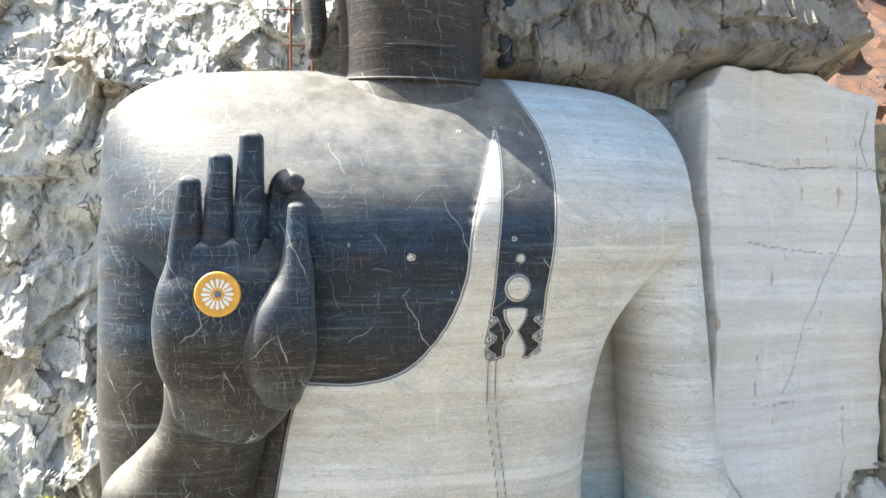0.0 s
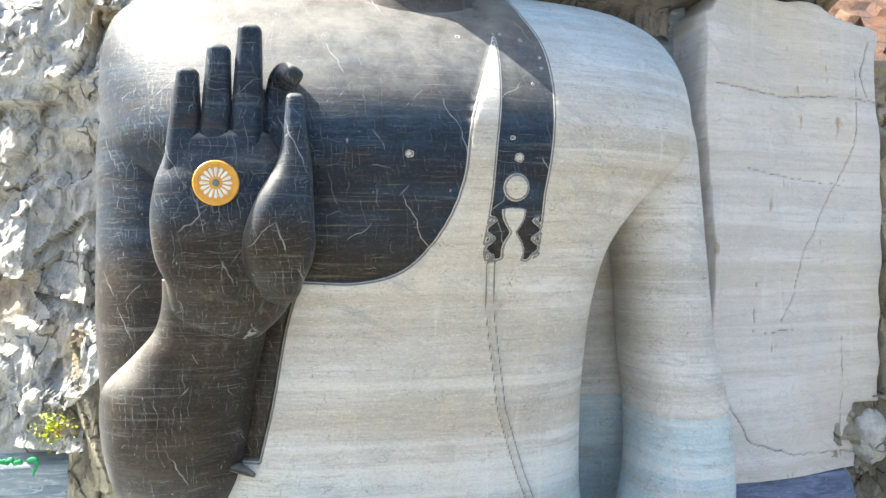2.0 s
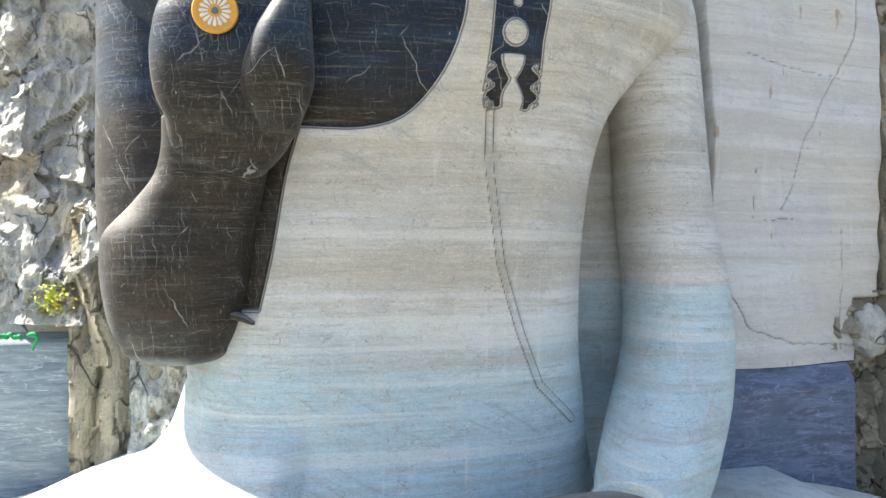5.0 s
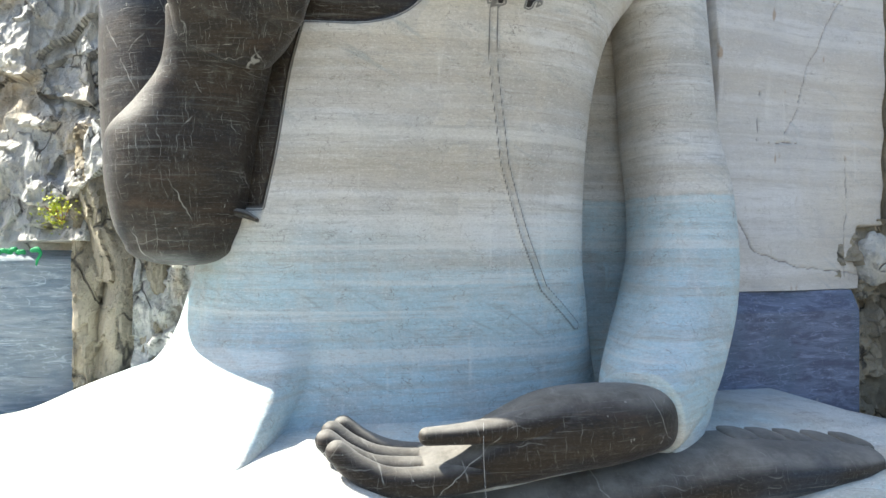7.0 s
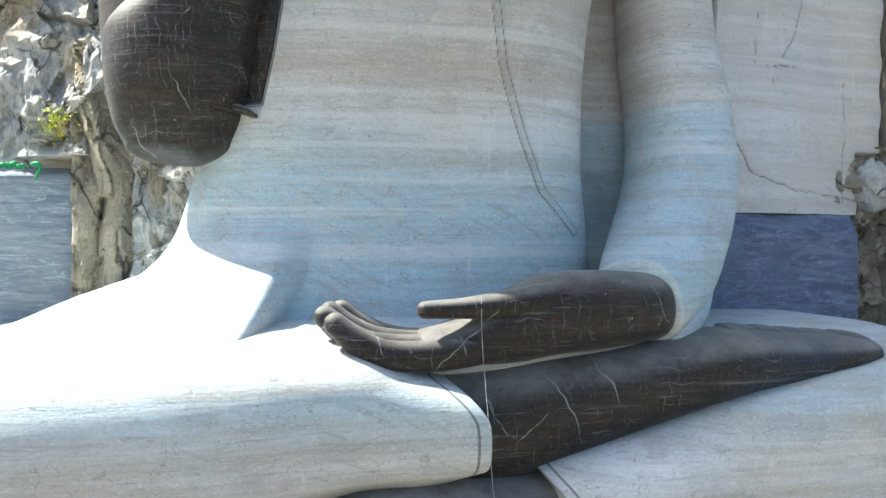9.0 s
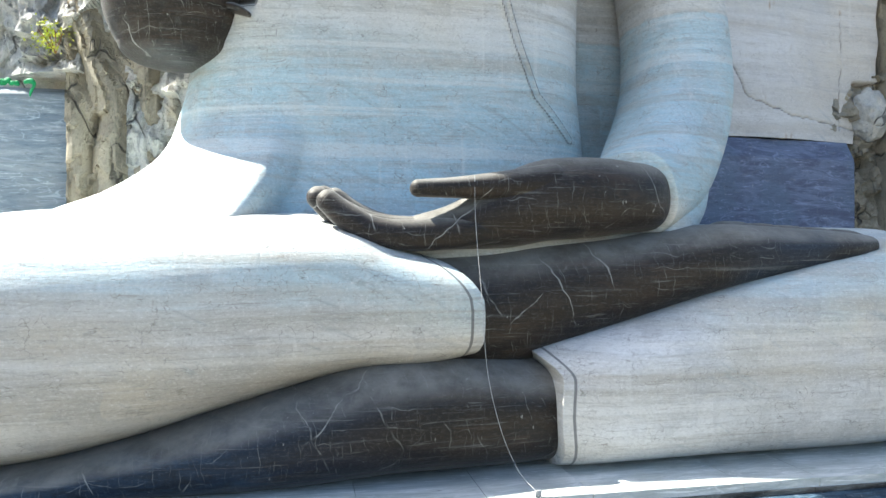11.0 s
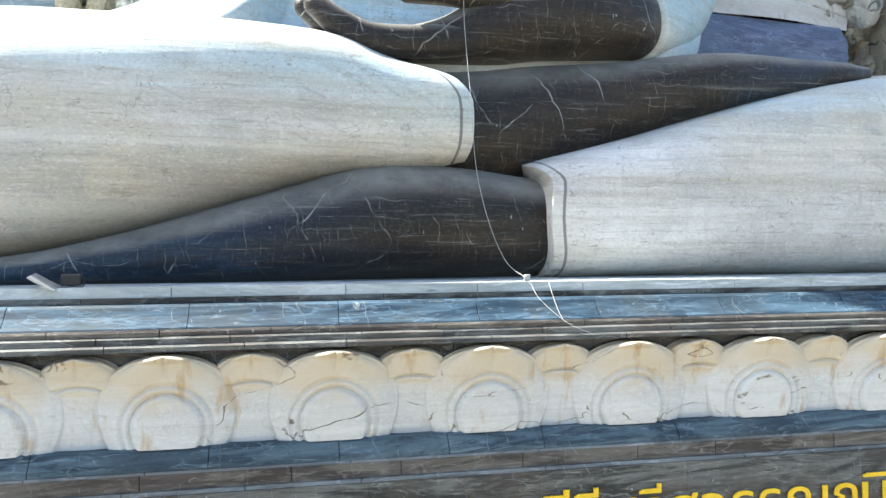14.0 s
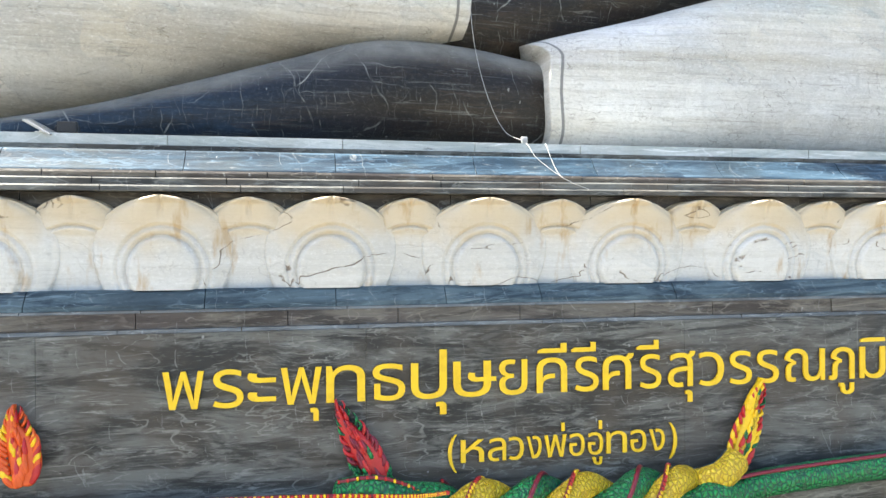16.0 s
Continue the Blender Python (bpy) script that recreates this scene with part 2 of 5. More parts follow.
    # fine upright and level scratches over the raised arm
    nicks = n.math("MULTIPLY", n.scratch(2, 2.6, 0.016, (4, 0, 3)), gate(0.8, (3, 8, 2), 0.47))
    nicks = n.math("MAXIMUM", nicks, n.math("MULTIPLY", n.scratch(-5, 3.4, 0.014, (9, 0, 5)), gate(1.1, (7, 2, 6), 0.50)))
    nicks = n.math("MAXIMUM", nicks, n.math("MULTIPLY", n.scratch(93, 2.4, 0.014, (6, 0, 7)), gate(0.9, (1, 5, 9), 0.50)))
    light = n.math("MAXIMUM", light, n.math("MULTIPLY", n.math("MULTIPLY", nicks, n.span(worn, 0.0, 0.4, 0.35, 1.0)), 0.42))
    col = n.mix(light, col, (0.44, 0.44, 0.41))
    sand = n.noise(11.0, 5, 0.85, n.vec((0.5, 0.5, 1.0), (7, 1, 4)))
    col = n.mix(n.span(sand, 0.54, 0.68, 0, 0.35), col, n.mix(hue, (0.14, 0.13, 0.11), (0.10, 0.125, 0.15)))
    col = n.mix(n.span(sand, 0.46, 0.34, 0, 0.75), col, (0.005, 0.006, 0.007))
    col = n.mix(n.span(n.noise(1.5, 6, 0.7, n.vec((0.12, 0.12, 0.8), (6, 3, 3)), 0.8), 0.56, 0.70, 0, 0.55), col, (0.060, 0.036, 0.022))
    lines = n.noise(10.0, 5, 0.7, n.vec((0.04, 0.04, 1.0), (2, 6, 4)), 0.5)
    col = n.mix(n.span(lines, 0.58, 0.72, 0, 0.55), col, (0.20, 0.20, 0.185))
    col = n.mix(n.span(lines, 0.42, 0.30, 0, 0.6), col, (0.004, 0.005, 0.006))
    # Stone facing up turns pale: the sun's glow is painted into the colour.
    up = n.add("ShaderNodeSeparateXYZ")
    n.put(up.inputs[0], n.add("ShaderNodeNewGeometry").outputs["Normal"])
    sunlit_tops = n.math("MULTIPLY", n.span(n.math("ADD", up.outputs["Z"], n.span(n.z(), 33.0, 36.0, -0.04, 0.12)), 0.18, 0.82), n.span(n.noise(0.5, 6, 0.7), 0.30, 0.70, 0.25, 0.75))
    col = n.mix(sunlit_tops, col, (0.27, 0.26, 0.235))
    rough = n.math("ADD", n.span(a, 0.3, 0.7, 0.36, 0.52), n.math("MULTIPLY", n.math("MAXIMUM", light, sunlit_tops), 0.45))
    height = n.math("ADD", n.math("MULTIPLY", b, 0.5), n.math("MULTIPLY", n.noise(6.0, 4, 0.6), 0.3))
    return col, height, rough


def statue_material():
    n = Nodes("statue_stone")
    robe = n.attr("robe")
    wc, wh = white_marble(n)
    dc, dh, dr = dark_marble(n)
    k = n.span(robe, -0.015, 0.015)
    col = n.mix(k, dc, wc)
    edge = n.math("SUBTRACT", n.span(robe, 0.03, 0.05), n.span(robe, 0.10, 0.13), True)
    col = n.mix(n.math("MULTIPLY", edge, 0.8), col, (0.10, 0.10, 0.10))
    rough = n.span(k, 0, 1, dr, 0.62)
    h = n.add("ShaderNodeMix")
    h.data_type = "FLOAT"
    n.put(h.inputs[0], k)
    n.put(h.inputs[2], n.math("MULTIPLY", dh, 0.5))
    n.put(h.inputs[3], wh)
    n.bump(h.outputs[0], 0.12, 0.8)
    n.put(n.bsdf.inputs["Sheen Weight"], n.span(k, 0, 1, 0.11, 0.0))
    n.bsdf.inputs["Sheen Roughness"].default_value = 0.45
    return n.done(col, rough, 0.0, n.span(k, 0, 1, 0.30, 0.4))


def slab_material():
    n = Nodes("pale_quarried_face")
    col, h = white_marble(n, False)
    crack = n.span(n.attr("crack"), 0.30, 0.85)
    rust = n.math("MULTIPLY", n.span(n.noise(1.1, 2, 0.5, n.vec((1, 1, 0.45))), 0.70, 0.78), 0.7)
    col = n.mix(0.35, col, (0.56, 0.545, 0.56))
    col = n.mix(rust, col, (0.33, 0.22, 0.13))
    grey = n.math("MULTIPLY", n.span(n.noise(0.16, 4, 0.6, n.vec((1, 1, 0.8), (1, 0, 8))), 0.58, 0.72), 0.35)
    col = n.mix(grey, col, (0.36, 0.36, 0.38))
    col = n.mix(n.math("MULTIPLY", n.math("MULTIPLY", crack, n.span(n.noise(1.4, 4, 0.7), 0.35, 0.6, 0.25, 1.0)), 0.62), col, (0.09, 0.065, 0.06))
    n.bump(n.math("SUBTRACT", h, crack), 0.08, 0.6)
    return n.done(col, 0.68)


def rock_material(name, pale, mid, dark, ochre=0.5, drip=0.28):
    n = Nodes(name)
    w = n.warped(0.4, 1.6)
    a = n.noise(0.35, 8, 0.65, w)
    streak = n.noise(1.3, 7, 0.65, n.vec((1.0, 1.0, drip)), 0.8)
    col = n.mix(n.span(a, 0.36, 0.64), mid, pale)
    col = n.mix(n.span(streak, 0.54, 0.74, 0, 0.75), col, dark)
    col = n.mix(n.math("MULTIPLY", n.span(n.noise(0.22, 4, 0.6, n.vec((1, 1, 0.6), (5, 1, 9))), 0.54, 0.68), ochre), col, (0.45, 0.33, 0.17))
    line = n.math("MULTIPLY", n.span(n.cells(0.35, n.warped(0.7, 1.5, n.vec((1, 1, 0.6)))), 0.030, 0.004), n.span(n.noise(0.5, 2), 0.45, 0.55))
    col = n.mix(n.math("MULTIPLY", line, 0.75), col, (0.07, 0.065, 0.06))
    fine = n.noise(2.4, 10, 0.72, w)
    speck = n.noise(6.0, 6, 0.8, w)
    col = n.mix(n.span(speck, 0.54, 0.68, 0, 0.6), col, tuple(0.55 * c for c in dark))
    col = n.mix(n.span(speck, 0.46, 0.34, 0, 0.5), col, tuple(min(0.85, 1.25 * c) for c in pale))
    n.bump(n.math("SUBTRACT", n.math("ADD", fine, n.math("MULTIPLY", streak, 0.5)), line), 0.28, 0.9)
    return n.done(col, 0.82, 0, 0.3)


def slate_material(name, base, light, tint, gloss=0.28, streaky=1.0):
    n = Nodes(name)
    rnd = n.add("ShaderNodeObjectInfo").outputs["Random"]
    vec = n.warped(0.30, 1.8, n.vec((0.16, 1.0, 1.0)))
    a = n.noise(1.7, 10, 0.70, vec, 0.8)
    b = n.noise(5.0, 7, 0.7, n.vec((0.25, 1.0, 1.3)), 0.6)
    col = n.mix(n.span(a, 0.42, 0.60), base, light)
    col = n.mix(n.span(n.noise(0.35, 3), 0.42, 0.64, 0, 0.7), col, tint)
    swirl = n.noise(5.5, 9, 0.72, n.warped(0.5, 1.6, n.vec((0.12, 1.0, 1.0), (3, 0, 5))), 0.8)
    col = n.mix(n.span(swirl, 0.54, 0.70, 0, 0.6), col, tuple(min(1.0, 2.0 * v + 0.05) for v in light))
    col = n.mix(n.span(swirl, 0.44, 0.32, 0, 0.6), col, tuple(0.4 * v for v in base))
    col = n.mix(n.span(b, 0.56, 0.74, 0, 0.5 * streaky), col, (0.30, 0.31, 0.31))
    col = n.mix(n.span(b, 0.40, 0.26, 0, 0.7), col, (0.020, 0.022, 0.025))
    drip = n.math("MULTIPLY", n.span(n.noise(2.2, 3, 0.6, n.vec((1.0, 1.0, 0.06))), 0.66, 0.76), n.span(n.noise(0.6, 2), 0.5, 0.6))
    col = n.mix(n.math("MULTIPLY", drip, 0.5), col, (0.45, 0.46, 0.45))
    vein = n.math("MAXIMUM", n.scratch(28, 0.35, 0.02, (3, 0, 3)), n.scratch(2, 1.6, 0.014, (8, 0, 1)))
    vein = n.math("MULTIPLY", vein, n.span(n.noise(0.9, 5, 0.75), 0.52, 0.60))
    col = n.mix(n.math("MULTIPLY", vein, 0.26), col, (0.42, 0.43, 0.42))
    curl = n.math("MAXIMUM", n.vein(0.9, 0.010, (0.35, 1.0, 1.2), (2, 5, 7)), n.vein(2.1, 0.012, (0.30, 1.0, 1.0), (6, 1, 3)))
    curl = n.math("MULTIPLY", curl, n.span(n.noise(0.8, 4, 0.7, n.vec((0.5, 1, 1), (4, 1, 1))), 0.44, 0.58))
    col = n.mix(n.math("MULTIPLY", curl, 0.4), col, tuple(min(0.8, 1.9 * v + 0.03) for v in light))
    spots = n.span(n.noise(5.5, 2, 0.5, n.vec((1.0, 1.0, 0.55), (8, 8, 2))), 0.72, 0.78)
    col = n.mix(n.math("MULTIPLY", spots, 0.45), col, (0.50, 0.51, 0.50))
    col = n.mix(n.math("MULTIPLY", rnd, 0.22), col, n.mix(0.5, col, (0.12, 0.13, 0.14)))
    n.bump(n.math("ADD", b, n.noise(8, 4)), 0.02, 0.6)
    return n.done(col, n.span(a, 0.3, 0.7, gloss, gloss + 0.25), 0.0, 0.27)


def petal_material():
    n = Nodes("cream_marble")
    col, h = white_marble(n, False)
    z = n.z()
    stain = n.math("MULTIPLY", n.span(n.math("ADD", z, n.math("MULTIPLY", n.noise(0.7, 4), 2.0)), 15.3, 16.6), 0.7)
    col = n.mix(0.45, col, (0.66, 0.655, 0.64))
    col = n.mix(stain, col, (0.56, 0.43, 0.25))
    rust = n.math("MULTIPLY", n.span(n.noise(0.9, 4, 0.6, n.vec((1.6, 1, 0.5))), 0.56, 0.70), 0.7)
    col = n.mix(rust, col, (0.42, 0.28, 0.13))
    line = n.math("MULTIPLY", n.vein(0.45, 0.006, (0.5, 1, 1.3)), n.span(n.noise(0.9, 4, 0.7), 0.47, 0.56))
    col = n.mix(n.math("MULTIPLY", line, 0.8), col, (0.14, 0.09, 0.05))
    n.bump(n.math("SUBTRACT", h, line), 0.05, 0.6)
    return n.done(col, 0.6)


def paint(name, color, rough=0.4, worn=(0.1, 0.1, 0.1), amount=0.35, metal=0.0, scale=3.0):
    n = Nodes(name)
    a = n.noise(scale, 6, 0.65)
    col = n.mix(n.span(a, 0.4, 0.65, 0, 0.35), color, tuple(c * 0.6 for c in color))
    col = n.mix(n.span(n.noise(scale * 3, 4), 0.6, 0.75, 0, amount), col, worn)
    n.bump(n.noise(scale * 5, 4), 0.02, 0.5)
    return n.done(col, rough, metal)


def scaly(name, color, seam):
    """Painted scales: small cells with darker seams."""
    n = Nodes(name)
    d = n.cells(7.0, n.vec((1.0, 1.0, 0.7)))
    col = n.mix(n.span(d, 0.02, 0.16), seam, color)
    col = n.mix(n.span(n.noise(0.9, 4), 0.5, 0.7, 0, 0.5), col, seam)
    n.bump(n.span(d, 0.0, 0.3), 0.05, 0.9)
    return n.done(col, 0.36)


def leaf_material(name, a, b):
    n = Nodes(name)
    rnd = n.add("ShaderNodeNewGeometry").outputs["Random Per Island"]
    return n.done(n.mix(rnd, a, b), 0.6)


STATUE = statue_material()
SLAB = slab_material()
ROCK = rock_material("fractured_limestone", (0.66, 0.63, 0.56), (0.40, 0.41, 0.41), (0.12, 0.125, 0.13))
ROCK_FOLD = rock_material("folded_limestone", (0.46, 0.40, 0.30), (0.31, 0.28, 0.22), (0.10, 0.095, 0.09), 0.6, 0.18)
ROCK_DARK = rock_material("streaked_overhang", (0.34, 0.31, 0.26), (0.17, 0.155, 0.15), (0.045, 0.042, 0.045), 0.6, 0.10)
HILL = rock_material("rusty_hillside", (0.20, 0.10, 0.055), (0.11, 0.075, 0.065), (0.04, 0.035, 0.045), 0.3)
BLUE_WALL = slate_material("blue_grey_cut_stone", (0.17, 0.22, 0.27), (0.30, 0.34, 0.38), (0.25, 0.28, 0.30), 0.5)
BLUE_PANEL = slate_material("blue_slate_panel", (0.085, 0.10, 0.165), (0.16, 0.19, 0.28), (0.11, 0.15, 0.22), 0.4)
SLATE = slate_material("dark_slate", (0.028, 0.028, 0.027), (0.150, 0.150, 0.138), (0.085, 0.070, 0.056), 0.45)
SLATE_BLUE = slate_material("blue_slate", (0.024, 0.042, 0.058), (0.095, 0.135, 0.155), (0.04, 0.058, 0.070), 0.62)
SLATE_NAVY = slate_material("navy_slate", (0.010, 0.028, 0.050), (0.045, 0.085, 0.125), (0.028, 0.042, 0.052), 0.55)
SLATE_BROWN = slate_material("brown_slate", (0.038, 0.031, 0.027), (0.14, 0.125, 0.105), (0.065, 0.05, 0.046), 0.42)
FILLET = slate_material("grey_fillet_stone", (0.10, 0.105, 0.105), (0.20, 0.21, 0.205), (0.14, 0.135, 0.12), 0.55)
LEDGE = slate_material("pale_ledge_stone", (0.38, 0.42, 0.41), (0.58, 0.60, 0.59), (0.36, 0.38, 0.36), 0.5)
PETAL = petal_material()
GOLD = paint("gold_paint", (0.86, 0.55, 0.014), 0.36, (0.66, 0.36, 0.012), 0.3)
ORANGE = paint("ochre_enamel", (0.72, 0.36, 0.045), 0.45, (0.6, 0.5, 0.3))
WHITE = paint("white_paint", (0.78, 0.77, 0.74), 0.5, (0.4, 0.38, 0.35))
GREY_HUB = paint("grey_stone_hub", (0.16, 0.17, 0.19), 0.5)
RED = paint("red_lacquer", (0.48, 0.018, 0.022), 0.35, (0.2, 0.01, 0.02))
MAROON = paint("maroon_lacquer", (0.20, 0.012, 0.03), 0.4)
GREEN = scaly("green_scales", (0.010, 0.24, 0.060), (0.003, 0.06, 0.03))
NAVY = paint("navy_lacquer", (0.012, 0.05, 0.085), 0.4)
YELLOW = scaly("yellow_scales", (0.70, 0.50, 0.025), (0.40, 0.25, 0.01))
FLAME = paint("orange_red_lacquer", (0.72, 0.10, 0.015), 0.4, (0.85, 0.45, 0.03), 0.8, 0.0, 2.0)
CABLE = paint("white_cable_sheath", (0.42, 0.42, 0.41), 0.5)
RUST = paint("rusty_steel", (0.24, 0.085, 0.045), 0.8, (0.1, 0.05, 0.03))
BLACK = paint("black_plastic", (0.012, 0.012, 0.014), 0.45)
STEEL = paint("grey_steel", (0.5, 0.51, 0.52), 0.4, (0.3, 0.3, 0.3), 0.3, 0.7)
NET = paint("green_netting", (0.005, 0.26, 0.08), 0.6)
LEAF = leaf_material("yellow_green_leaves", (0.30, 0.40, 0.015), (0.58, 0.58, 0.03))
DRY = leaf_material("rusty_dry_scrub", (0.34, 0.10, 0.03), (0.16, 0.08, 0.04))
GROUND = rock_material("gravel_ground", (0.30, 0.27, 0.22), (0.20, 0.19, 0.15), (0.10, 0.10, 0.08), 0.3)


# ---- mesh helpers ----
def part(name, verts, faces, material, parent=None, label="", smooth=True):
    """Links vertices and faces as one mesh object, under a thing when one is given."""
    me = bpy.data.meshes.new(name)
    me.from_pydata([tuple(v) for v in verts], [], [tuple(f) for f in faces])
    me.materials.append(material)
    me.polygons.foreach_set("use_smooth", [smooth] * len(me.polygons))
    ob = new(name, me)
    if parent:
        ob.parent = parent
    return tagged(ob, label)


def smoothstep(a, b, v):
    k = np.clip((v - a) / (b - a), 0, 1)
    return k * k * (3 - 2 * k)


def spline(points, n):
    """Catmull-Rom through the rows of points, n steps to each stretch."""
    p = np.array(points, float)
    q = np.vstack([2 * p[0] - p[1], p, 2 * p[-1] - p[-2]])
    out = []
    for i in range(1, len(q) - 2):
        t = np.linspace(0, 1, n, endpoint=False)[:, None]
        a, b, c, d = q[i - 1], q[i], q[i + 1], q[i + 2]
        out.append(0.5 * (2 * b + (c - a) * t + (2 * a - 5 * b + 4 * c - d) * t ** 2 + (3 * b - a - 3 * c + d) * t ** 3))
    return np.vstack(out + [p[-1:]])


def rings_mesh(rings, close_ends=True):
    """Vertices and faces of a stack of closed rings (rows, round, 3)."""
    m, k, _ = rings.shape
    verts = rings.reshape(-1, 3)
    i, j = np.meshgrid(np.arange(m - 1), np.arange(k), indexing="ij")
    a = (i * k + j).ravel()
    b = (i * k + (j + 1) % k).ravel()
    faces = np.stack([a, b, b + k, a + k], 1).tolist()
    if close_ends:
        verts = np.vstack([verts, rings[0].mean(0), rings[-1].mean(0)])
        c = m * k
        faces += [[(j + 1) % k, j, c] for j in range(k)]
        faces += [[(m - 1) * k + j, (m - 1) * k + (j + 1) % k, c + 1] for j in range(k)]
    return verts, faces


def tube_rings(stations, n=10, around=40, p=2.3, caps=(1.0, 1.0), cap_rows=8, axis=None):
    """Rings of a limb. Rows of stations: x, y, z of the middle, half size in the picture's plane, half depth."""
    s = spline(stations, n)
    c, ab = s[:, :3], np.maximum(s[:, 3:5], 0.006)
    t = np.gradient(c, axis=0)
    t /= np.linalg.norm(t, axis=1)[:, None]
    if axis:
        t = np.repeat(np.array([axis], float), len(c), 0)
    rows = []
    for end, k in ((0, caps[0]), (1, caps[1])):
        if k <= 0:
            rows.append(None)
            continue
        i, sign = (0, -1) if end == 0 else (-1, 1)
        g = np.linspace(0, 1, cap_rows + 1)[1:] * 0.985
        reach = k * ab[i].min()
        rows.append((c[i] + sign * t[i] * (np.sin(g * np.pi / 2) * reach)[:, None], ab[i] * np.cos(g * np.pi / 2)[:, None], np.repeat(t[i:i + 1] if i == 0 else t[-1:], len(g), 0)))
    if rows[0]:
        c, ab, t = (np.vstack([r[::-1], v]) for r, v in zip(rows[0], (c, ab, t)))
    if rows[1]:
        c, ab, t = (np.vstack([v, r]) for r, v in zip(rows[1], (c, ab, t)))
    front = np.array([0.0, -1.0, 0.0])
    side = np.cross(t, front)
    side /= np.linalg.norm(side, axis=1)[:, None]
    deep = np.cross(side, t)
    a = np.linspace(0, 2 * np.pi, around, endpoint=False)
    ca, sa = np.cos(a), np.sin(a)
    ca, sa = np.sign(ca) * np.abs(ca) ** (2 / p), np.sign(sa) * np.abs(sa) ** (2 / p)
    return c[:, None] + side[:, None] * (ca[None, :, None] * ab[:, None, :1]) + deep[:, None] * (sa[None, :, None] * ab[:, None, 1:])


def tube(stations, **kw):
    return rings_mesh(tube_rings(stations, **kw))


def signed_distance(poly, x, z):
    """Distance to a closed outline, positive inside."""
    p = np.array(poly, float)
    q = np.roll(p, -1, 0)
    best = np.full(x.shape, 1e9)
    inside = np.zeros(x.shape, bool)
    for (ax, az), (bx, bz) in zip(p, q):
        ex, ez = bx - ax, bz - az
        t = np.clip(((x - ax) * ex + (z - az) * ez) / (ex * ex + ez * ez + 1e-12), 0, 1)
        best = np.minimum(best, np.hypot(x - ax - t * ex, z - az - t * ez))
        cross = (az > z) != (bz > z)
        inside ^= cross & (x < ax + (z - az) / (bz - az if bz != az else 1e-12) * ex)
    return np.where(inside, best, -best)


def line_distance(points, x, z):
    best = np.full(x.shape, 1e9)
    for (ax, az), (bx, bz) in zip(points[:-1], points[1:]):
        ex, ez = bx - ax, bz - az
        t = np.clip(((x - ax) * ex + (z - az) * ez) / (ex * ex + ez * ez + 1e-12), 0, 1)
        best = np.minimum(best, np.hypot(x - ax - t * ex, z - az - t * ez))
    return best


def hashed(i, j, k=0.0):
    v = np.sin(i * 127.1 + j * 311.7 + k * 74.7) * 43758.5453
    return v - np.floor(v)


def value_noise(x, z, k=0.0):
    i, j = np.floor(x), np.floor(z)
    u, v = x - i, z - j
    u, v = u * u * (3 - 2 * u), v * v * (3 - 2 * v)
    return (hashed(i, j, k) * (1 - u) + hashed(i + 1, j, k) * u) * (1 - v) + (hashed(i, j + 1, k) * (1 - u) + hashed(i + 1, j + 1, k) * u) * v


def facets(x, z, k=0.0, tilt=1.0):
    """Broken rock: each cell is a tilted plane at its own depth."""
    i, j = np.floor(x), np.floor(z)
    best, out = np.full(x.shape, 1e9), np.zeros(x.shape)
    for di in (-1, 0, 1):
        for dj in (-1, 0, 1):
            a, b = i + di, j + dj
            px, pz = a + hashed(a, b, k + 1), b + hashed(a, b, k + 2)
            d = (x - px) ** 2 + (z - pz) ** 2
            val = hashed(a, b, k + 3) + tilt * ((hashed(a, b, k + 4) - 0.5) * (x - px) + (hashed(a, b, k + 5) - 0.85) * (z - pz))
            out = np.where(d < best, val, out)
            best = np.minimum(best, d)
    return out


def sheet(xs, zs, depth):
    """A rock face over x and z with its depth given by a function."""
    X, Z = np.meshgrid(xs, zs)
    Y = depth(X, Z)
    m, k = X.shape
    i, j = np.meshgrid(np.arange(m - 1), np.arange(k - 1), indexing="ij")
    a = (i * k + j).ravel()
    return np.stack([X, Y, Z], 2).reshape(-1, 3), np.stack([a, a + 1, a + k + 1, a + k], 1).tolist(), X, Z


def box(x0, x1, y0, y1, z0, z1, bevel=0.02):
    bm = bmesh.new()
    bmesh.ops.create_cube(bm, size=1)
    for v in bm.verts:
        v.co = Vector(((x0 + x1) / 2 + v.co.x * (x1 - x0), (y0 + y1) / 2 + v.co.y * (y1 - y0), (z0 + z1) / 2 + v.co.z * (z1 - z0)))
    if bevel:
        bmesh.ops.bevel(bm, geom=bm.edges[:], offset=bevel, segments=1, affect="EDGES")
    verts = [v.co[:] for v in bm.verts]
    faces = [[v.index for v in f.verts] for f in bm.faces]
    bm.free()
    return verts, faces


def prism(profile, x0, x1):
    """A moulding: a closed (y, z) profile drawn out from x0 to x1."""
    k = len(profile)
    verts = [(x, y, z) for x in (x0, x1) for y, z in profile]
    faces = [[i, (i + 1) % k, k + (i + 1) % k, k + i] for i in range(k)]
    return verts, faces + [list(range(k))[::-1], list(range(k, 2 * k))]


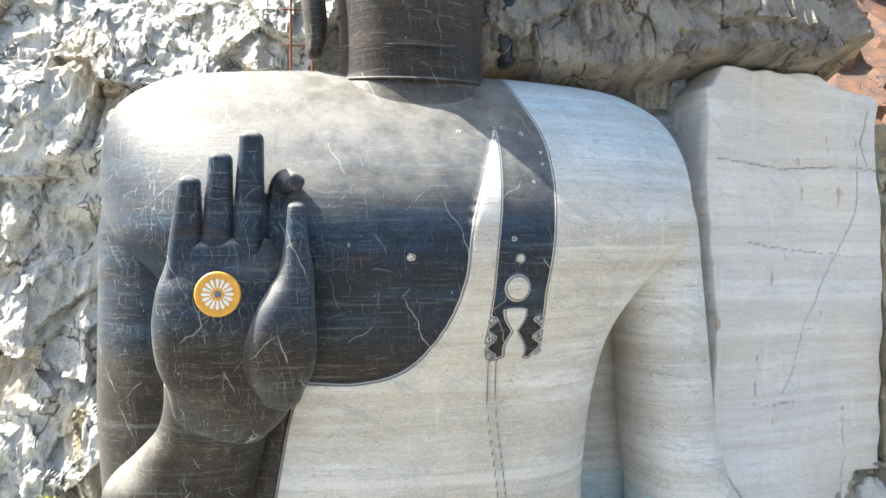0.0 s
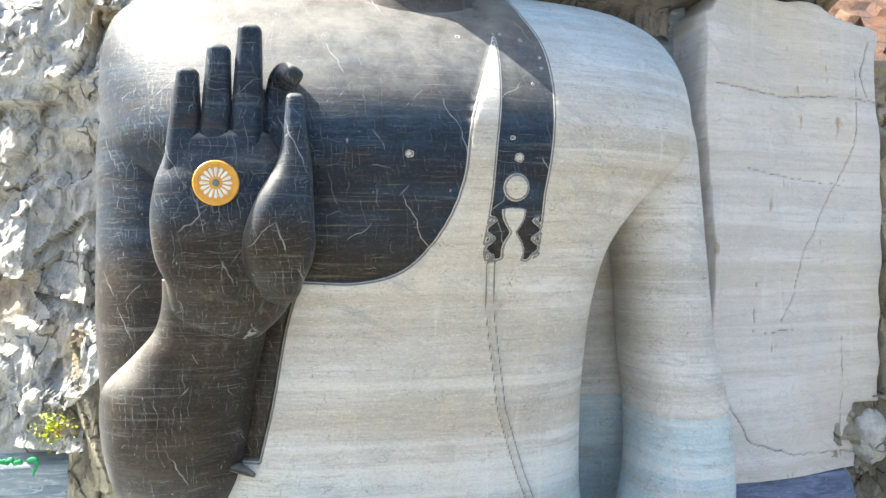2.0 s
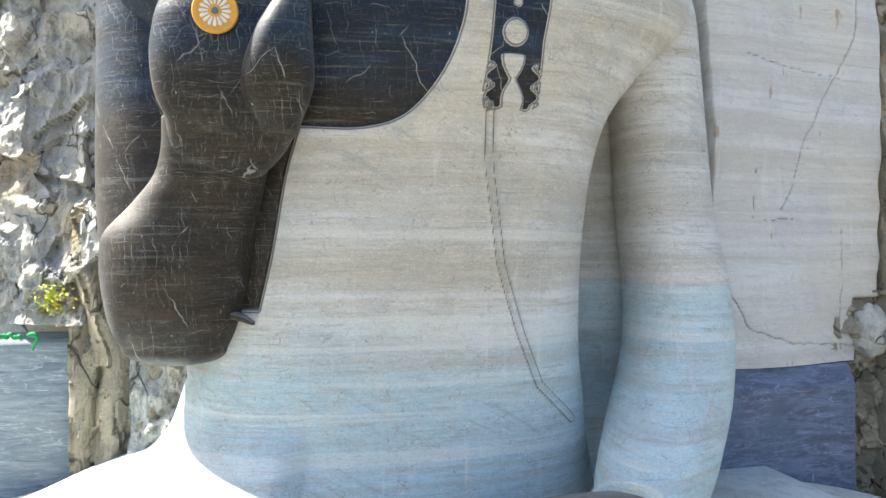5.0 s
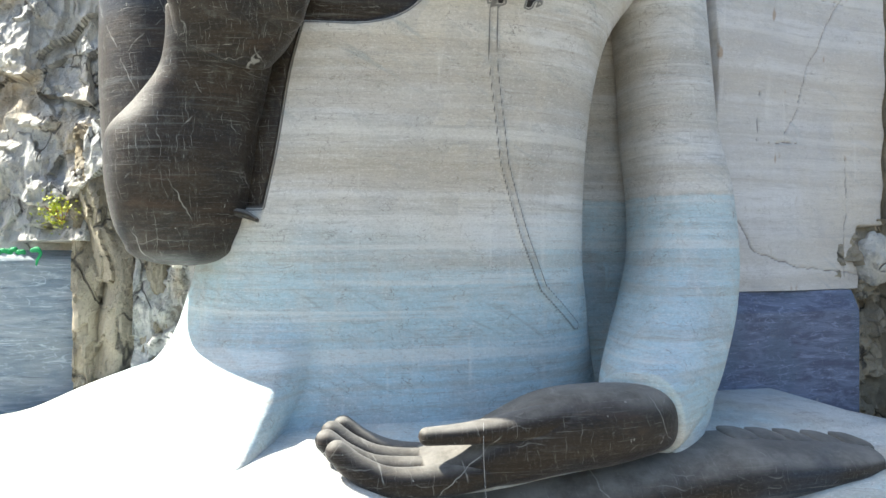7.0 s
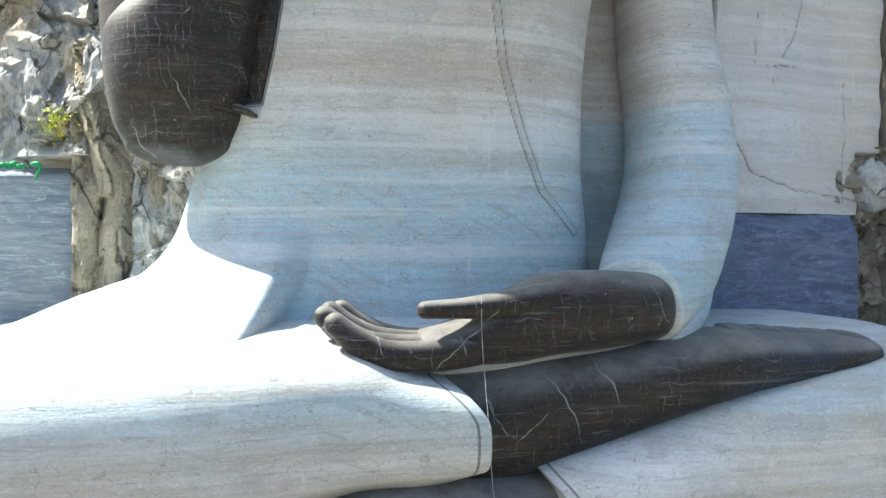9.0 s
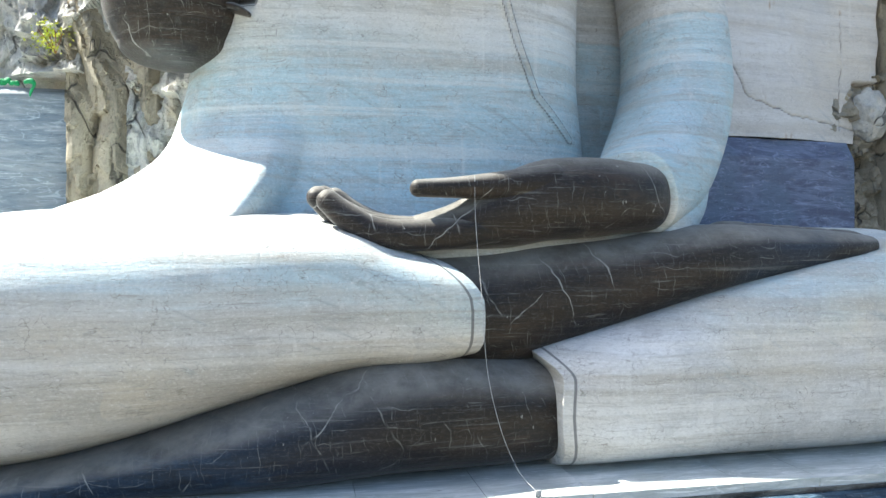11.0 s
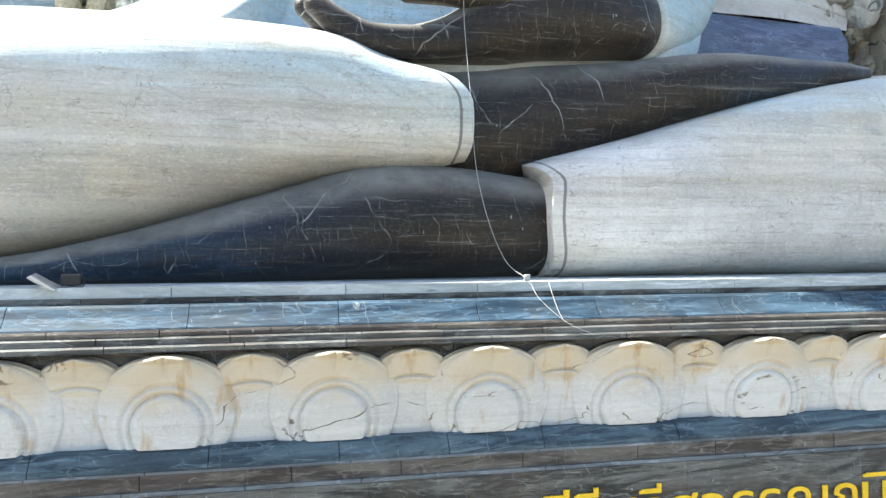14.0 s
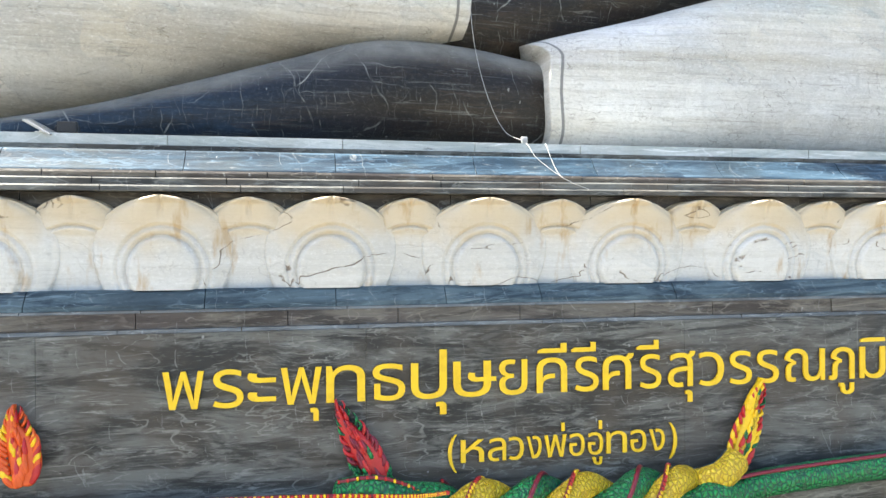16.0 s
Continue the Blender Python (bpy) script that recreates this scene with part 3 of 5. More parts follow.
# ---- cliff ----
def rough_cliff(x, z):
    """Depth of the broken face behind the statue; it leans back towards the top."""
    base = 24.6 - 0.28 * (np.clip(x, -60, -2) + 10) + 0.19 * (z - 46) + 0.34 * np.maximum(z - 60, 0)
    wx = x + 1.2 * value_noise(x * 0.3, z * 0.3, 5)
    wz = z + 1.2 * value_noise(x * 0.3, z * 0.3, 9)
    lump = lambda a, b, k: 1 - np.abs(2 * value_noise(wx / a, wz / b, k) - 1)
    d = 2.2 * facets(wx / 6.0, wz / 7.0, 1, 1.0) + 1.0 * facets(wx / 2.4, wz / 3.4, 7, 1.0) + 1.1 * lump(2.6, 3.8, 27)
    d += 0.35 * facets(wx / 1.0, wz / 1.5, 13, 0.8) + 0.55 * lump(1.0, 1.7, 29) + 0.30 * lump(0.45, 0.8, 17) + 0.14 * lump(0.25, 0.4, 19)
    y = base - d + 1.8
    return np.where((z < 36.2) & (x < -9), np.maximum(y, 24.2), y)


def cliff():
    xs = np.concatenate([np.arange(-80, -22, 1.5), np.arange(-22, 3.0, 0.13), np.arange(3.0, 37.5, 1.2)])
    zs = np.concatenate([np.arange(-1, 28, 1.5), np.arange(28, 70, 0.13), np.arange(70, 74, 0.5), np.arange(74, 112, 2.0)])
    v, f, X, Z = sheet(xs, zs, lambda x, z: np.where(x > 3, np.maximum(rough_cliff(x, z), 22.5), rough_cliff(x, z)))
    tagged(part("cliff", v, f, ROCK, smooth=False), "pale fractured limestone cliff rising behind the carved statue", "cliff", kind="structure")


cliff()


# ---- statue ----
def smooth_line(points, n=6):
    return [tuple(p) for p in spline(points, n)]


CHEST = [(-16, 37.6)] + smooth_line([(-1.6, 37.7), (-1.0, 40.4), (-0.4, 43.9), (0.2, 46.05)], 4) + smooth_line([(0.3, 46.05), (2.84, 46.0), (4.86, 46.6), (6.4, 48.3), (7.3, 50.5), (7.7, 53.3), (8.64, 55.9), (9.31, 57.7), (9.44, 58.8), (8.8, 60.0)]) + [(8.6, 62), (8.6, 70), (-16, 70)]
FLAP = smooth_line([(8.7, 62.5), (8.9, 60.0), (9.3, 58.9), (9.45, 57.1), (9.22, 54.8), (8.85, 52.0), (8.7, 49.7), (8.45, 47.5)], 5) + [(8.6, 46.95), (9.1, 47.05), (9.75, 47.2), (10.5, 47.0), (11.1, 47.25)] + smooth_line([(11.14, 50.0), (11.41, 52.0), (11.76, 55.6), (11.68, 57.7), (11.14, 59.6), (10.6, 62.5)], 5)


class Statue:
    """Collects the carved forms, which are one block of stone."""

    def __init__(self):
        self.verts, self.faces, self.robe, self.count = [], [], [], 0

    def add(self, mesh, robe):
        v, f = mesh
        v = np.asarray(v, float)
        self.verts.append(v)
        self.faces += [[i + self.count for i in q] for q in f]
        self.robe.append(np.full(len(v), robe, float) if np.isscalar(robe) else robe)
        self.count += len(v)

    def link(self):
        ob = part("seated_statue", np.vstack(self.verts), self.faces, STATUE)
        layer = ob.data.attributes.new("robe", "FLOAT", "POINT")
        layer.data.foreach_set("value", np.concatenate(self.robe).astype(np.float32))
        return ob


def robe_cover(x, z, dots=True):
    """Distance inside the robe over the chest: negative on bare stone and on the dark shoulder flap."""
    chest = signed_distance(CHEST, x, z)
    flap = signed_distance(FLAP, x, z)
    disc = 0.62 - np.hypot(x - 9.75, z - 50.25)
    waist = 0.16 + 0.42 * np.abs(np.cos((z - 49.15) * 1.75)) - np.abs(x - 9.78 + 0.05 * (z - 48))
    waist = np.where((z < 49.4) & (z > 46.6), waist, -1.0)
    notch = 0.16 - np.abs(np.abs(x - 9.8) - 1.22 + 0.22 * np.sin(z * 7.5))
    notch = np.where(z < 49.0, notch, -1.0)
    flap = np.minimum(flap, -np.maximum(np.maximum(disc, waist), notch))
    cover = -np.maximum(chest, flap)
    for dx, dz, r in ((4.9, 51.65, 0.20), (9.86, 51.58, 0.22), (9.55, 52.45, 0.14), (10.75, 55.1, 0.10), (9.75, 57.9, 0.10), (10.7, 57.6, 0.12), (11.45, 56.6, 0.10), (11.4, 56.0, 0.10), (7.6, 57.6, 0.13), (6.2, 56.3, 0.12)) if dots else ():
        cover = np.maximum(cover, 2.0 * (r * (0.85 + 0.3 * value_noise(x * 9, z * 9, 1)) - np.hypot(x - dx, z - dz)))
    return np.clip(cover, -1.5, 1.5)


def torso():
    # z, middle x, half width, middle y, half depth, squareness
    rows = [(22.5, 3.8, 13.6, 22, 10.2, 2.9), (26.6, 4.0, 13.2, 22, 10.2, 2.9), (28.4, 4.6, 12.2, 22, 10.2, 3.0), (30.3, 4.9, 11.5, 22, 10.1, 3.1), (32.3, 5.0, 11.1, 22, 10.0, 3.3), (35.0, 5.2, 10.5, 22, 9.8, 3.6),
            (38.0, 5.3, 10.4, 22, 9.8, 3.6), (41.0, 5.6, 10.2, 22, 10.2, 3.5), (44.5, 6.0, 10.3, 22, 10.6, 3.3), (47.5, 6.0, 11.3, 22, 11.5, 3.0), (50.0, 6.05, 13.2, 21.6, 11.8, 2.8),
            (52.3, 6.3, 15.5, 20.8, 11.2, 2.7), (54.5, 6.35, 16.15, 20.0, 9.9, 2.5), (57.0, 6.2, 15.9, 18.9, 7.2, 2.4), (59.0, 5.95, 15.05, 18.3, 4.8, 2.3), (60.2, 5.8, 13.5, 18.1, 3.2, 2.3), (60.9, 5.7, 11.6, 18, 2.1, 2.2), (61.3, 5.7, 8.0, 18, 1.2, 2.2)]
    s = spline(rows, 20)
    a = np.concatenate([np.linspace(np.pi, 2 * np.pi, 360), np.linspace(0, np.pi, 22)[1:-1]])
    ca, sa = np.cos(a)[None], np.sin(a)[None]
    e = 2 / s[:, 5:6]
    x = s[:, 1:2] + s[:, 2:3] * np.sign(ca) * np.abs(ca) ** e
    y = s[:, 3:4] + s[:, 4:5] * np.sign(sa) * np.abs(sa) ** e
    z = np.repeat(s[:, 0:1], len(a), 1)
    spread = 6.5 * (np.clip(32.4 - z, 0, 6) / 5) ** 1.9 * np.exp(-np.maximum(x + 4.0, 0) / 5.0) * smoothstep(14, 6, x)
    # the fold at the foot of the waist runs out over the lap
    fold = 6.2 * (np.clip(32.8 - z, 0, 5.3) / 5.5) ** 1.5 * smoothstep(1.2, -0.8, x)
    x, y = x - 0.5 * spread, y - np.maximum(0.55 * spread, fold) * smoothstep(21, 16, y)
    cover = robe_cover(x, z)
    cover = np.where(y > 21, 1.0, cover)
    proud = 0.20 * smoothstep(-0.06, 0.06, robe_cover(x, z, False))
    flap = signed_distance(FLAP, x, z)
    proud = proud + 0.16 * smoothstep(-0.05, 0.05, flap)
    strip = smoothstep(-0.10, 0.02, signed_distance(CHEST, x, z)) - smoothstep(0.1, 0.25, signed_distance(CHEST, x, z))
    proud = proud - 0.05 * strip
    # the robe's long double cord down the front
    cord = line_distance([(8.7, 47.6), (8.95, 44.4), (9.65, 39.9), (10.8, 36.4), (11.8, 33.9), (13.9, 31.9)], x, z)
    proud = proud + 0.16 * np.exp(-((cord - 0.16) / 0.08) ** 2)
    cover = np.where(cover > 0.05, np.minimum(cover, 0.075 + 0.9 * np.abs(cord - 0.20)), cover)
    y = np.where(y < 21, y - proud, y)
    v, f = rings_mesh(np.stack([x, y, z], 2))
    tail = np.array([cover[0].max(), cover[-1].max()])
    return (v, f), np.concatenate([cover.ravel(), tail])


def statue():
    st = Statue()
    mesh, cover = torso()
    st.add(mesh, cover)
    bare, robe = -1.0, 1.0
    # neck, its rings, head and ears
    st.add(tube([(6.1, 18.0, 58.0, 5.6, 5.4), (6.1, 17.8, 59.6, 4.7, 4.2), (6.1, 17.7, 60.8, 4.05, 3.7), (6.1, 17.6, 62.0, 3.85, 3.6), (6.1, 17.5, 64, 3.85, 3.6), (6.1, 17.5, 67, 4.1, 3.8)], caps=(0, 0), around=64), bare)
    for z, r in ((60.9, 4.1), (62.6, 3.92), (64.3, 3.92)):
        ring = [(6.1 + r * math.cos(a), 17.62 - (r - 0.28) * math.sin(a), z - 0.5 * math.sin(a), 0.10, 0.10) for a in np.linspace(0.05, math.pi - 0.05, 14)]
        st.add(tube(ring, n=3, around=8), bare)
    st.add(tube([(6.1, 17.2, 66.2, 3.6, 3.6), (6.1, 17.0, 68, 5.0, 5.0), (6.1, 17.2, 72, 5.9, 5.9), (6.1, 17.6, 76, 5.9, 6.0), (6.1, 18, 79.5, 4.4, 4.6), (6.1, 18.2, 81.5, 2.4, 2.6), (6.1, 18.2, 83.2, 1.7, 1.8), (6.1, 18.2, 86, 0.4, 0.4)], around=56), bare)
    for s in (-1, 1):
        st.add(tube([(6.1 + s * 5.15, 17.0, 62.3, 0.42, 0.7), (6.1 + s * 5.1, 17.2, 64, 0.62, 0.9), (6.1 + s * 5.6, 17.6, 68, 0.6, 1.1), (6.1 + s * 6.1, 17.8, 72, 0.7, 1.4), (6.1 + s * 6.0, 17.8, 75, 0.5, 1.1)], around=24), bare)
    # raised arm: upper arm, forearm, palm
    st.add(tube([(-5.7, 18.8, 55.4, 3.7, 3.9), (-5.9, 18.5, 53, 3.9, 4.2), (-5.9, 18.4, 50, 3.9, 4.2), (-5.9, 18.2, 44, 3.9, 4.2), (-5.8, 18.0, 40, 3.7, 4.2)], axis=(0, 0, -1), caps=(0.5, 0.8), around=72, p=2.15, cap_rows=12), bare)
    st.add(tube([(-5.3, 14.9, 35.95, 2.6, 2.6), (-5.3, 14.9, 37.0, 3.1, 3.1), (-5.3, 14.9, 38.6, 3.42, 3.6), (-5.2, 14.8, 40.2, 3.6, 3.7), (-5.0, 14.6, 41.3, 3.55, 3.5), (-4.35, 14.0, 42.5, 3.0, 3.0), (-3.7, 13.2, 43.8, 2.5, 2.6), (-3.35, 12.4, 45.0, 2.4, 2.3), (-3.0, 11.6, 46.2, 2.6, 1.9)], axis=(0, 0, 1), caps=(0.35, 0), around=72, p=2.3, cap_rows=12), bare)
    st.add(tube([(-3.2, 11.9, 44.9, 2.25, 1.9), (-2.75, 11.2, 46.2, 2.85, 1.9), (-2.65, 10.8, 47.6, 3.2, 1.75), (-2.75, 10.6, 49.2, 3.2, 1.6), (-2.9, 10.5, 50.6, 2.85, 1.4), (-3.0, 10.4, 51.5, 2.4, 1.1), (-3.05, 10.35, 52.1, 2.1, 0.95)], caps=(0.3, 0.5), around=64, p=2.5), bare)
    st.add(tube([(-3.4, 13.2, 37.6, 0.10, 0.3), (-2.5, 12.8, 37.45, 0.20, 0.45), (-1.85, 12.7, 37.15, 0.10, 0.3)], around=12, n=5), bare)
    fingers = [
        [(-4.60, 10.3, 50.6, 0.74, 0.8), (-4.50, 10.2, 52.4, 0.66, 0.75), (-4.34, 10.0, 54.75, 0.44, 0.56)],
        [(-3.34, 10.3, 50.6, 0.68, 0.85), (-3.22, 10.2, 53, 0.62, 0.80), (-3.10, 10.0, 55.75, 0.48, 0.60)],
        [(-2.03, 10.3, 50.6, 0.70, 0.85), (-1.95, 10.2, 53.5, 0.64, 0.80), (-1.84, 10.0, 56.65, 0.50, 0.62)],
        [(-0.90, 10.7, 50.6, 0.48, 0.7), (-0.88, 10.9, 53.0, 0.46, 0.7), (-0.75, 10.8, 54.5, 0.45, 0.6), (-0.42, 10.2, 54.95, 0.44, 0.52), (-0.08, 9.5, 54.78, 0.42, 0.42)],
        [(-0.75, 10.4, 46.2, 1.1, 1.2), (-0.65, 9.7, 47.6, 1.5, 1.6), (-0.40, 9.4, 49.2, 1.25, 1.6), (-0.02, 9.3, 50.8, 0.78, 1.2), (0.02, 9.2, 52.3, 0.50, 0.8), (0.02, 9.1, 53.7, 0.38, 0.55)],
    ]
    for f in fingers:
        st.add(tube(f, around=32, p=3.0, caps=(1.0, 0.75)), bare)
    # draped arm: upper arm and sleeve, open at the cuff
    st.add(tube([(19.0, 18.2, 56, 2.5, 3.4), (19.9, 17.9, 53.5, 2.6, 3.3), (20.3, 17.6, 50.5, 2.4, 3.1), (20.65, 17.4, 46.5, 2.35, 3.0), (20.8, 17.0, 42, 2.35, 3.2), (21.05, 16.4, 38.7, 2.42, 3.5),
                 (20.75, 15.5, 35.6, 2.5, 3.5), (19.75, 14.2, 33.0, 2.55, 3.4), (18.2, 12.3, 30.9, 2.45, 3.1), (16.7, 10.3, 29.6, 2.25, 2.7), (15.3, 8.5, 28.9, 1.95, 2.2), (14.4, 7.6, 28.65, 1.9, 2.05)], caps=(0.8, 0.1), around=72, p=2.5), robe)
    # stone left standing between the chest and the arm
    st.add(tube([(17.2, 22.6, 26, 3.8, 3.0), (17.0, 22.6, 34, 3.8, 3.0), (17.2, 22.6, 42, 3.8, 3.0), (17.6, 22.2, 48, 3.6, 3.0), (18.0, 20.8, 54, 3.4, 3.0)], axis=(0, 0, 1), caps=(0, 0.3), around=48, p=4.0), robe)
    st.add(tube([(18.6, 12.3, 30.0, 1.9, 2.2), (17.5, 10.0, 28.4, 1.6, 1.6), (16.4, 7.9, 27.3, 0.85, 0.8), (15.7, 6.9, 26.7, 0.3, 0.35)], around=32), robe)
    # hand lying in the lap
    st.add(tube([(14.9, 7.7, 28.55, 1.45, 1.6), (14.0, 7.3, 28.55, 1.5, 1.8), (12.2, 6.9, 28.5, 1.65, 1.9), (10.2, 6.8, 28.35, 1.65, 1.9), (8.4, 6.9, 27.8, 1.4, 1.9), (6.6, 7.1, 27.3, 0.95, 1.9), (5.0, 7.2, 27.05, 0.7, 1.8)], caps=(0.2, 0.5), around=56, p=2.5), bare)
    for i, (dy, dz, dx) in enumerate(((0, 0, 0), (0.95, 0.2, -0.35), (1.9, 0.3, -0.1), (2.8, 0.3, 0.4))):
        st.add(tube([(7.8, 5.75 + dy, 27.25 + dz * 0.4, 0.62, 0.6), (5.4, 5.6 + dy, 26.95 + dz * 0.5, 0.62, 0.55), (3.4 + dx, 5.6 + dy, 27.0 + dz, 0.58, 0.52), (2.2 + dx, 5.65 + dy, 27.55 + dz, 0.52, 0.5), (1.42 + dx, 5.8 + dy, 28.2 + dz, 0.44, 0.46)], around=28), bare)
    st.add(tube([(10.2, 5.9, 29.0, 0.8, 0.9), (8.4, 5.6, 28.85, 0.62, 0.7), (6.4, 5.45, 28.75, 0.42, 0.5), (4.8, 5.45, 28.7, 0.34, 0.4)], around=28), bare)
    # lap and crossed legs
    st.add(tube([(-4, 14, 24.5, 3.5, 7.0), (2, 14, 24.4, 3.6, 7.4), (10, 14, 24.2, 3.6, 7.6), (18, 14, 23.9, 3.7, 7.5), (28, 14, 23.8, 3.6, 7.5)], around=64, p=4.5, caps=(0.1, 0.1)), robe)
    st.add(tube([(3, 19, 26, 4.0, 6), (-4.5, 19, 26, 4.3, 6), (-9, 19, 24.9, 4.2, 6), (-13, 19, 23.6, 3.9, 6), (-17, 19, 22.8, 3.9, 6), (-24, 18, 21.6, 3.4, 6)], around=64, p=3.0), robe)
    leg = tube([(6.95, 9.7, 24.1, 2.0, 5.6), (6.3, 9.9, 24.15, 2.2, 5.9), (4.6, 10.6, 24.2, 2.7, 6.5), (2.0, 11.6, 24.5, 3.1, 7.7), (-2.0, 12.6, 24.15, 3.8, 9.3), (-6.0, 13.0, 23.6, 4.45, 9.9), (-10.0, 13.1, 23.2, 4.8, 10.0),
                (-16, 13.2, 22.7, 4.3, 9.8), (-22, 13.3, 22.0, 3.8, 8.8), (-26, 13.5, 21.6, 3.2, 7.0)], around=96, n=14, p=3.4, axis=(-1, 0, 0), caps=(0.02, 0.8))
    hem = np.clip(0.06 + np.abs(6.45 - leg[0][:, 0]), 0, 1.5)
    v = np.array(leg[0])
    v[:, 0] += smoothstep(1.5, 6.5, v[:, 0]) * (0.10 - 1.5 * np.clip((v[:, 2] - 24.3) / 1.8, 0, 1) ** 1.7 - 0.12 * smoothstep(23.0, 22.0, v[:, 2]))
    st.add((v, leg[1]), hem)
    st.add(tube([(4.6, 9.2, 23.7, 2.6, 4.2), (7.4, 9.1, 23.8, 2.7, 4.0), (10.5, 8.8, 24.4, 2.4, 3.6), (14.0, 8.5, 25.1, 1.9, 3.3), (18.0, 8.0, 25.95, 1.5, 3.0), (21.5, 7.7, 26.2, 1.12, 2.7), (23.8, 7.3, 26.4, 0.76, 2.3), (25.0, 7.1, 26.5, 0.5, 1.8)], around=56, p=2.6, caps=(0.2, 0.9)), bare)
    for i in range(5):
        st.add(tube([(19.2 + 1.3 * i, 8.4 - 0.12 * i, 27.26 - 0.09 * i, 0.36, 1.3), (19.8 + 1.3 * i, 8.3 - 0.12 * i, 27.24 - 0.10 * i, 0.36, 1.25), (20.3 + 1.3 * i, 8.2 - 0.12 * i, 27.12 - 0.10 * i, 0.30, 1.1)], around=24, n=5), bare)
    leg = tube([(10.02, 9.5, 20.15, 2.3, 6.0), (10.6, 9.65, 20.2, 2.42, 6.2), (12.5, 10.0, 20.5, 2.7, 6.8), (17, 10.6, 21.2, 3.45, 7.4), (23, 11.2, 22.0, 4.35, 8.0), (28, 11.8, 22.3, 4.6, 8.3), (34, 12.4, 21.8, 4.0, 7.6), (38, 12.8, 21.2, 3.1, 6.0)], around=96, n=14, p=4.0, axis=(1, 0, 0), caps=(0.02, 0.8))
    hem = np.clip(0.06 + np.abs(leg[0][:, 0] - 10.45), 0, 1.5)
    v = np.array(leg[0])
    v[:, 0] += smoothstep(15, 10, v[:, 0]) * (0.0 - 0.22 * np.exp(-((v[:, 2] - 20.2) / 1.5) ** 2) - 0.7 * smoothstep(21.5, 22.6, v[:, 2]))
    st.add((v, leg[1]), hem)
    st.add(tube([(10.5, 8.8, 19.9, 2.1, 4.6), (9.0, 8.6, 19.95, 2.15, 4.6), (6.5, 8.2, 20.1, 2.3, 4.6), (3.8, 8.0, 20.1, 2.3, 4.7), (0.8, 7.9, 19.6, 1.95, 4.7), (-2.4, 7.8, 19.1, 1.5, 4.5), (-5.4, 7.7, 18.7, 1.05, 4.1), (-8.5, 7.5, 18.4, 0.65, 3.7), (-11.5, 7.4, 18.25, 0.4, 2.9)], around=56, p=2.7, caps=(0.1, 0.8)), bare)
    tagged(st.link(), "colossal seated figure of dark polished and pale bedded stone", "statue")


statue()


# ---- right-hand quarried face, niche panel, left terrace ----
def quarried_face():
    xs, zs = np.arange(21.5, 39.2, 0.1), np.arange(33.2, 64.0, 0.1)
    cracks = [([(24.6, 57.4), (29.64, 57.01), (34.48, 57.33), (38.77, 57.22)], 0.05), ([(37.24, 61.10), (36.48, 58.96), (36.98, 57.49)], 0.07), ([(36.03, 59.2), (35.95, 54.4), (34.7, 52.1), (33.3, 50.2), (32.6, 48.6), (31.6, 47.2), (30.9, 44.6), (29.75, 42.9)], 0.045),
              ([(26.60, 52.40), (30.83, 51.90), (34.73, 51.58)], 0.04), ([(27.76, 45.52), (27.52, 42.28), (31.31, 42.39)], 0.03), ([(35.0, 41.6), (35.15, 38.1), (35.0, 34.0)], 0.06), ([(25.45, 38.41), (27.29, 35.60), (30.83, 34.57), (35.10, 34.33), (38.90, 33.78)], 0.06), ([(36.10, 36.22), (38.00, 37.29)], 0.05)]
    top = lambda x: 63.2 - 0.6 * smoothstep(31.5, 35.5, x) - 0.5 * smoothstep(35.5, 38.5, x) - 1.4 * smoothstep(25.2, 23.8, x)
    side = lambda x, z: 23.75 + 0.085 * np.clip(57.8 - z, 0, 10) + 0.12 * (value_noise(x * 0, z * 0.9, 12) - 0.5)

    def depth(x, z):
        y = 18.0 + 0.22 * np.sin(x * 0.6 + z * 0.15) + 0.4 * (value_noise(x * 0.25, z * 0.25, 3) - 0.5) + 0.05 * (value_noise(x * 1.7, z * 3, 4) - 0.5)
        y = y + 0.19 * (x - 25)
        y = y + 4.0 * smoothstep(0.0, -0.25, x - side(x, z)) + 3.0 * smoothstep(36.2, 36.7, x + 0.4 * (value_noise(x * 0, z * 0.9, 5) - 0.5)) * smoothstep(37.4, 36.8, z)
        y = y + 5.0 * smoothstep(0.0, 0.5, z - top(x) + 0.35 * value_noise(x * 0.8, z * 0, 2)) + 3.0 * smoothstep(38.3, 39.0, x + 0.5 * value_noise(x * 0, z * 0.6, 8))
        for line, w in cracks:
            y = y + 0.12 * np.exp(-(line_distance(line, x + 0.15 * (value_noise(x * 2.2, z * 2.2, 6) - 0.5), z + 0.15 * (value_noise(x * 2.2, z * 2.2, 11) - 0.5)) / w) ** 2)
        return y
    v, f, X, Z = sheet(xs, zs, depth)
    ob = part("quarried_face", v, f, SLAB)
    c = np.zeros(X.shape)
    for line, w in cracks:
        c = np.maximum(c, np.exp(-(line_distance(line, X + 0.15 * (value_noise(X * 2.2, Z * 2.2, 6) - 0.5), Z + 0.15 * (value_noise(X * 2.2, Z * 2.2, 11) - 0.5)) / w) ** 2))
    layer = ob.data.attributes.new("crack", "FLOAT", "POINT")
    layer.data.foreach_set("value", c.ravel().astype(np.float32))
    tagged(ob, "pale smoothly cut rock face with dark cracks beside the statue", "rock face", kind="structure")


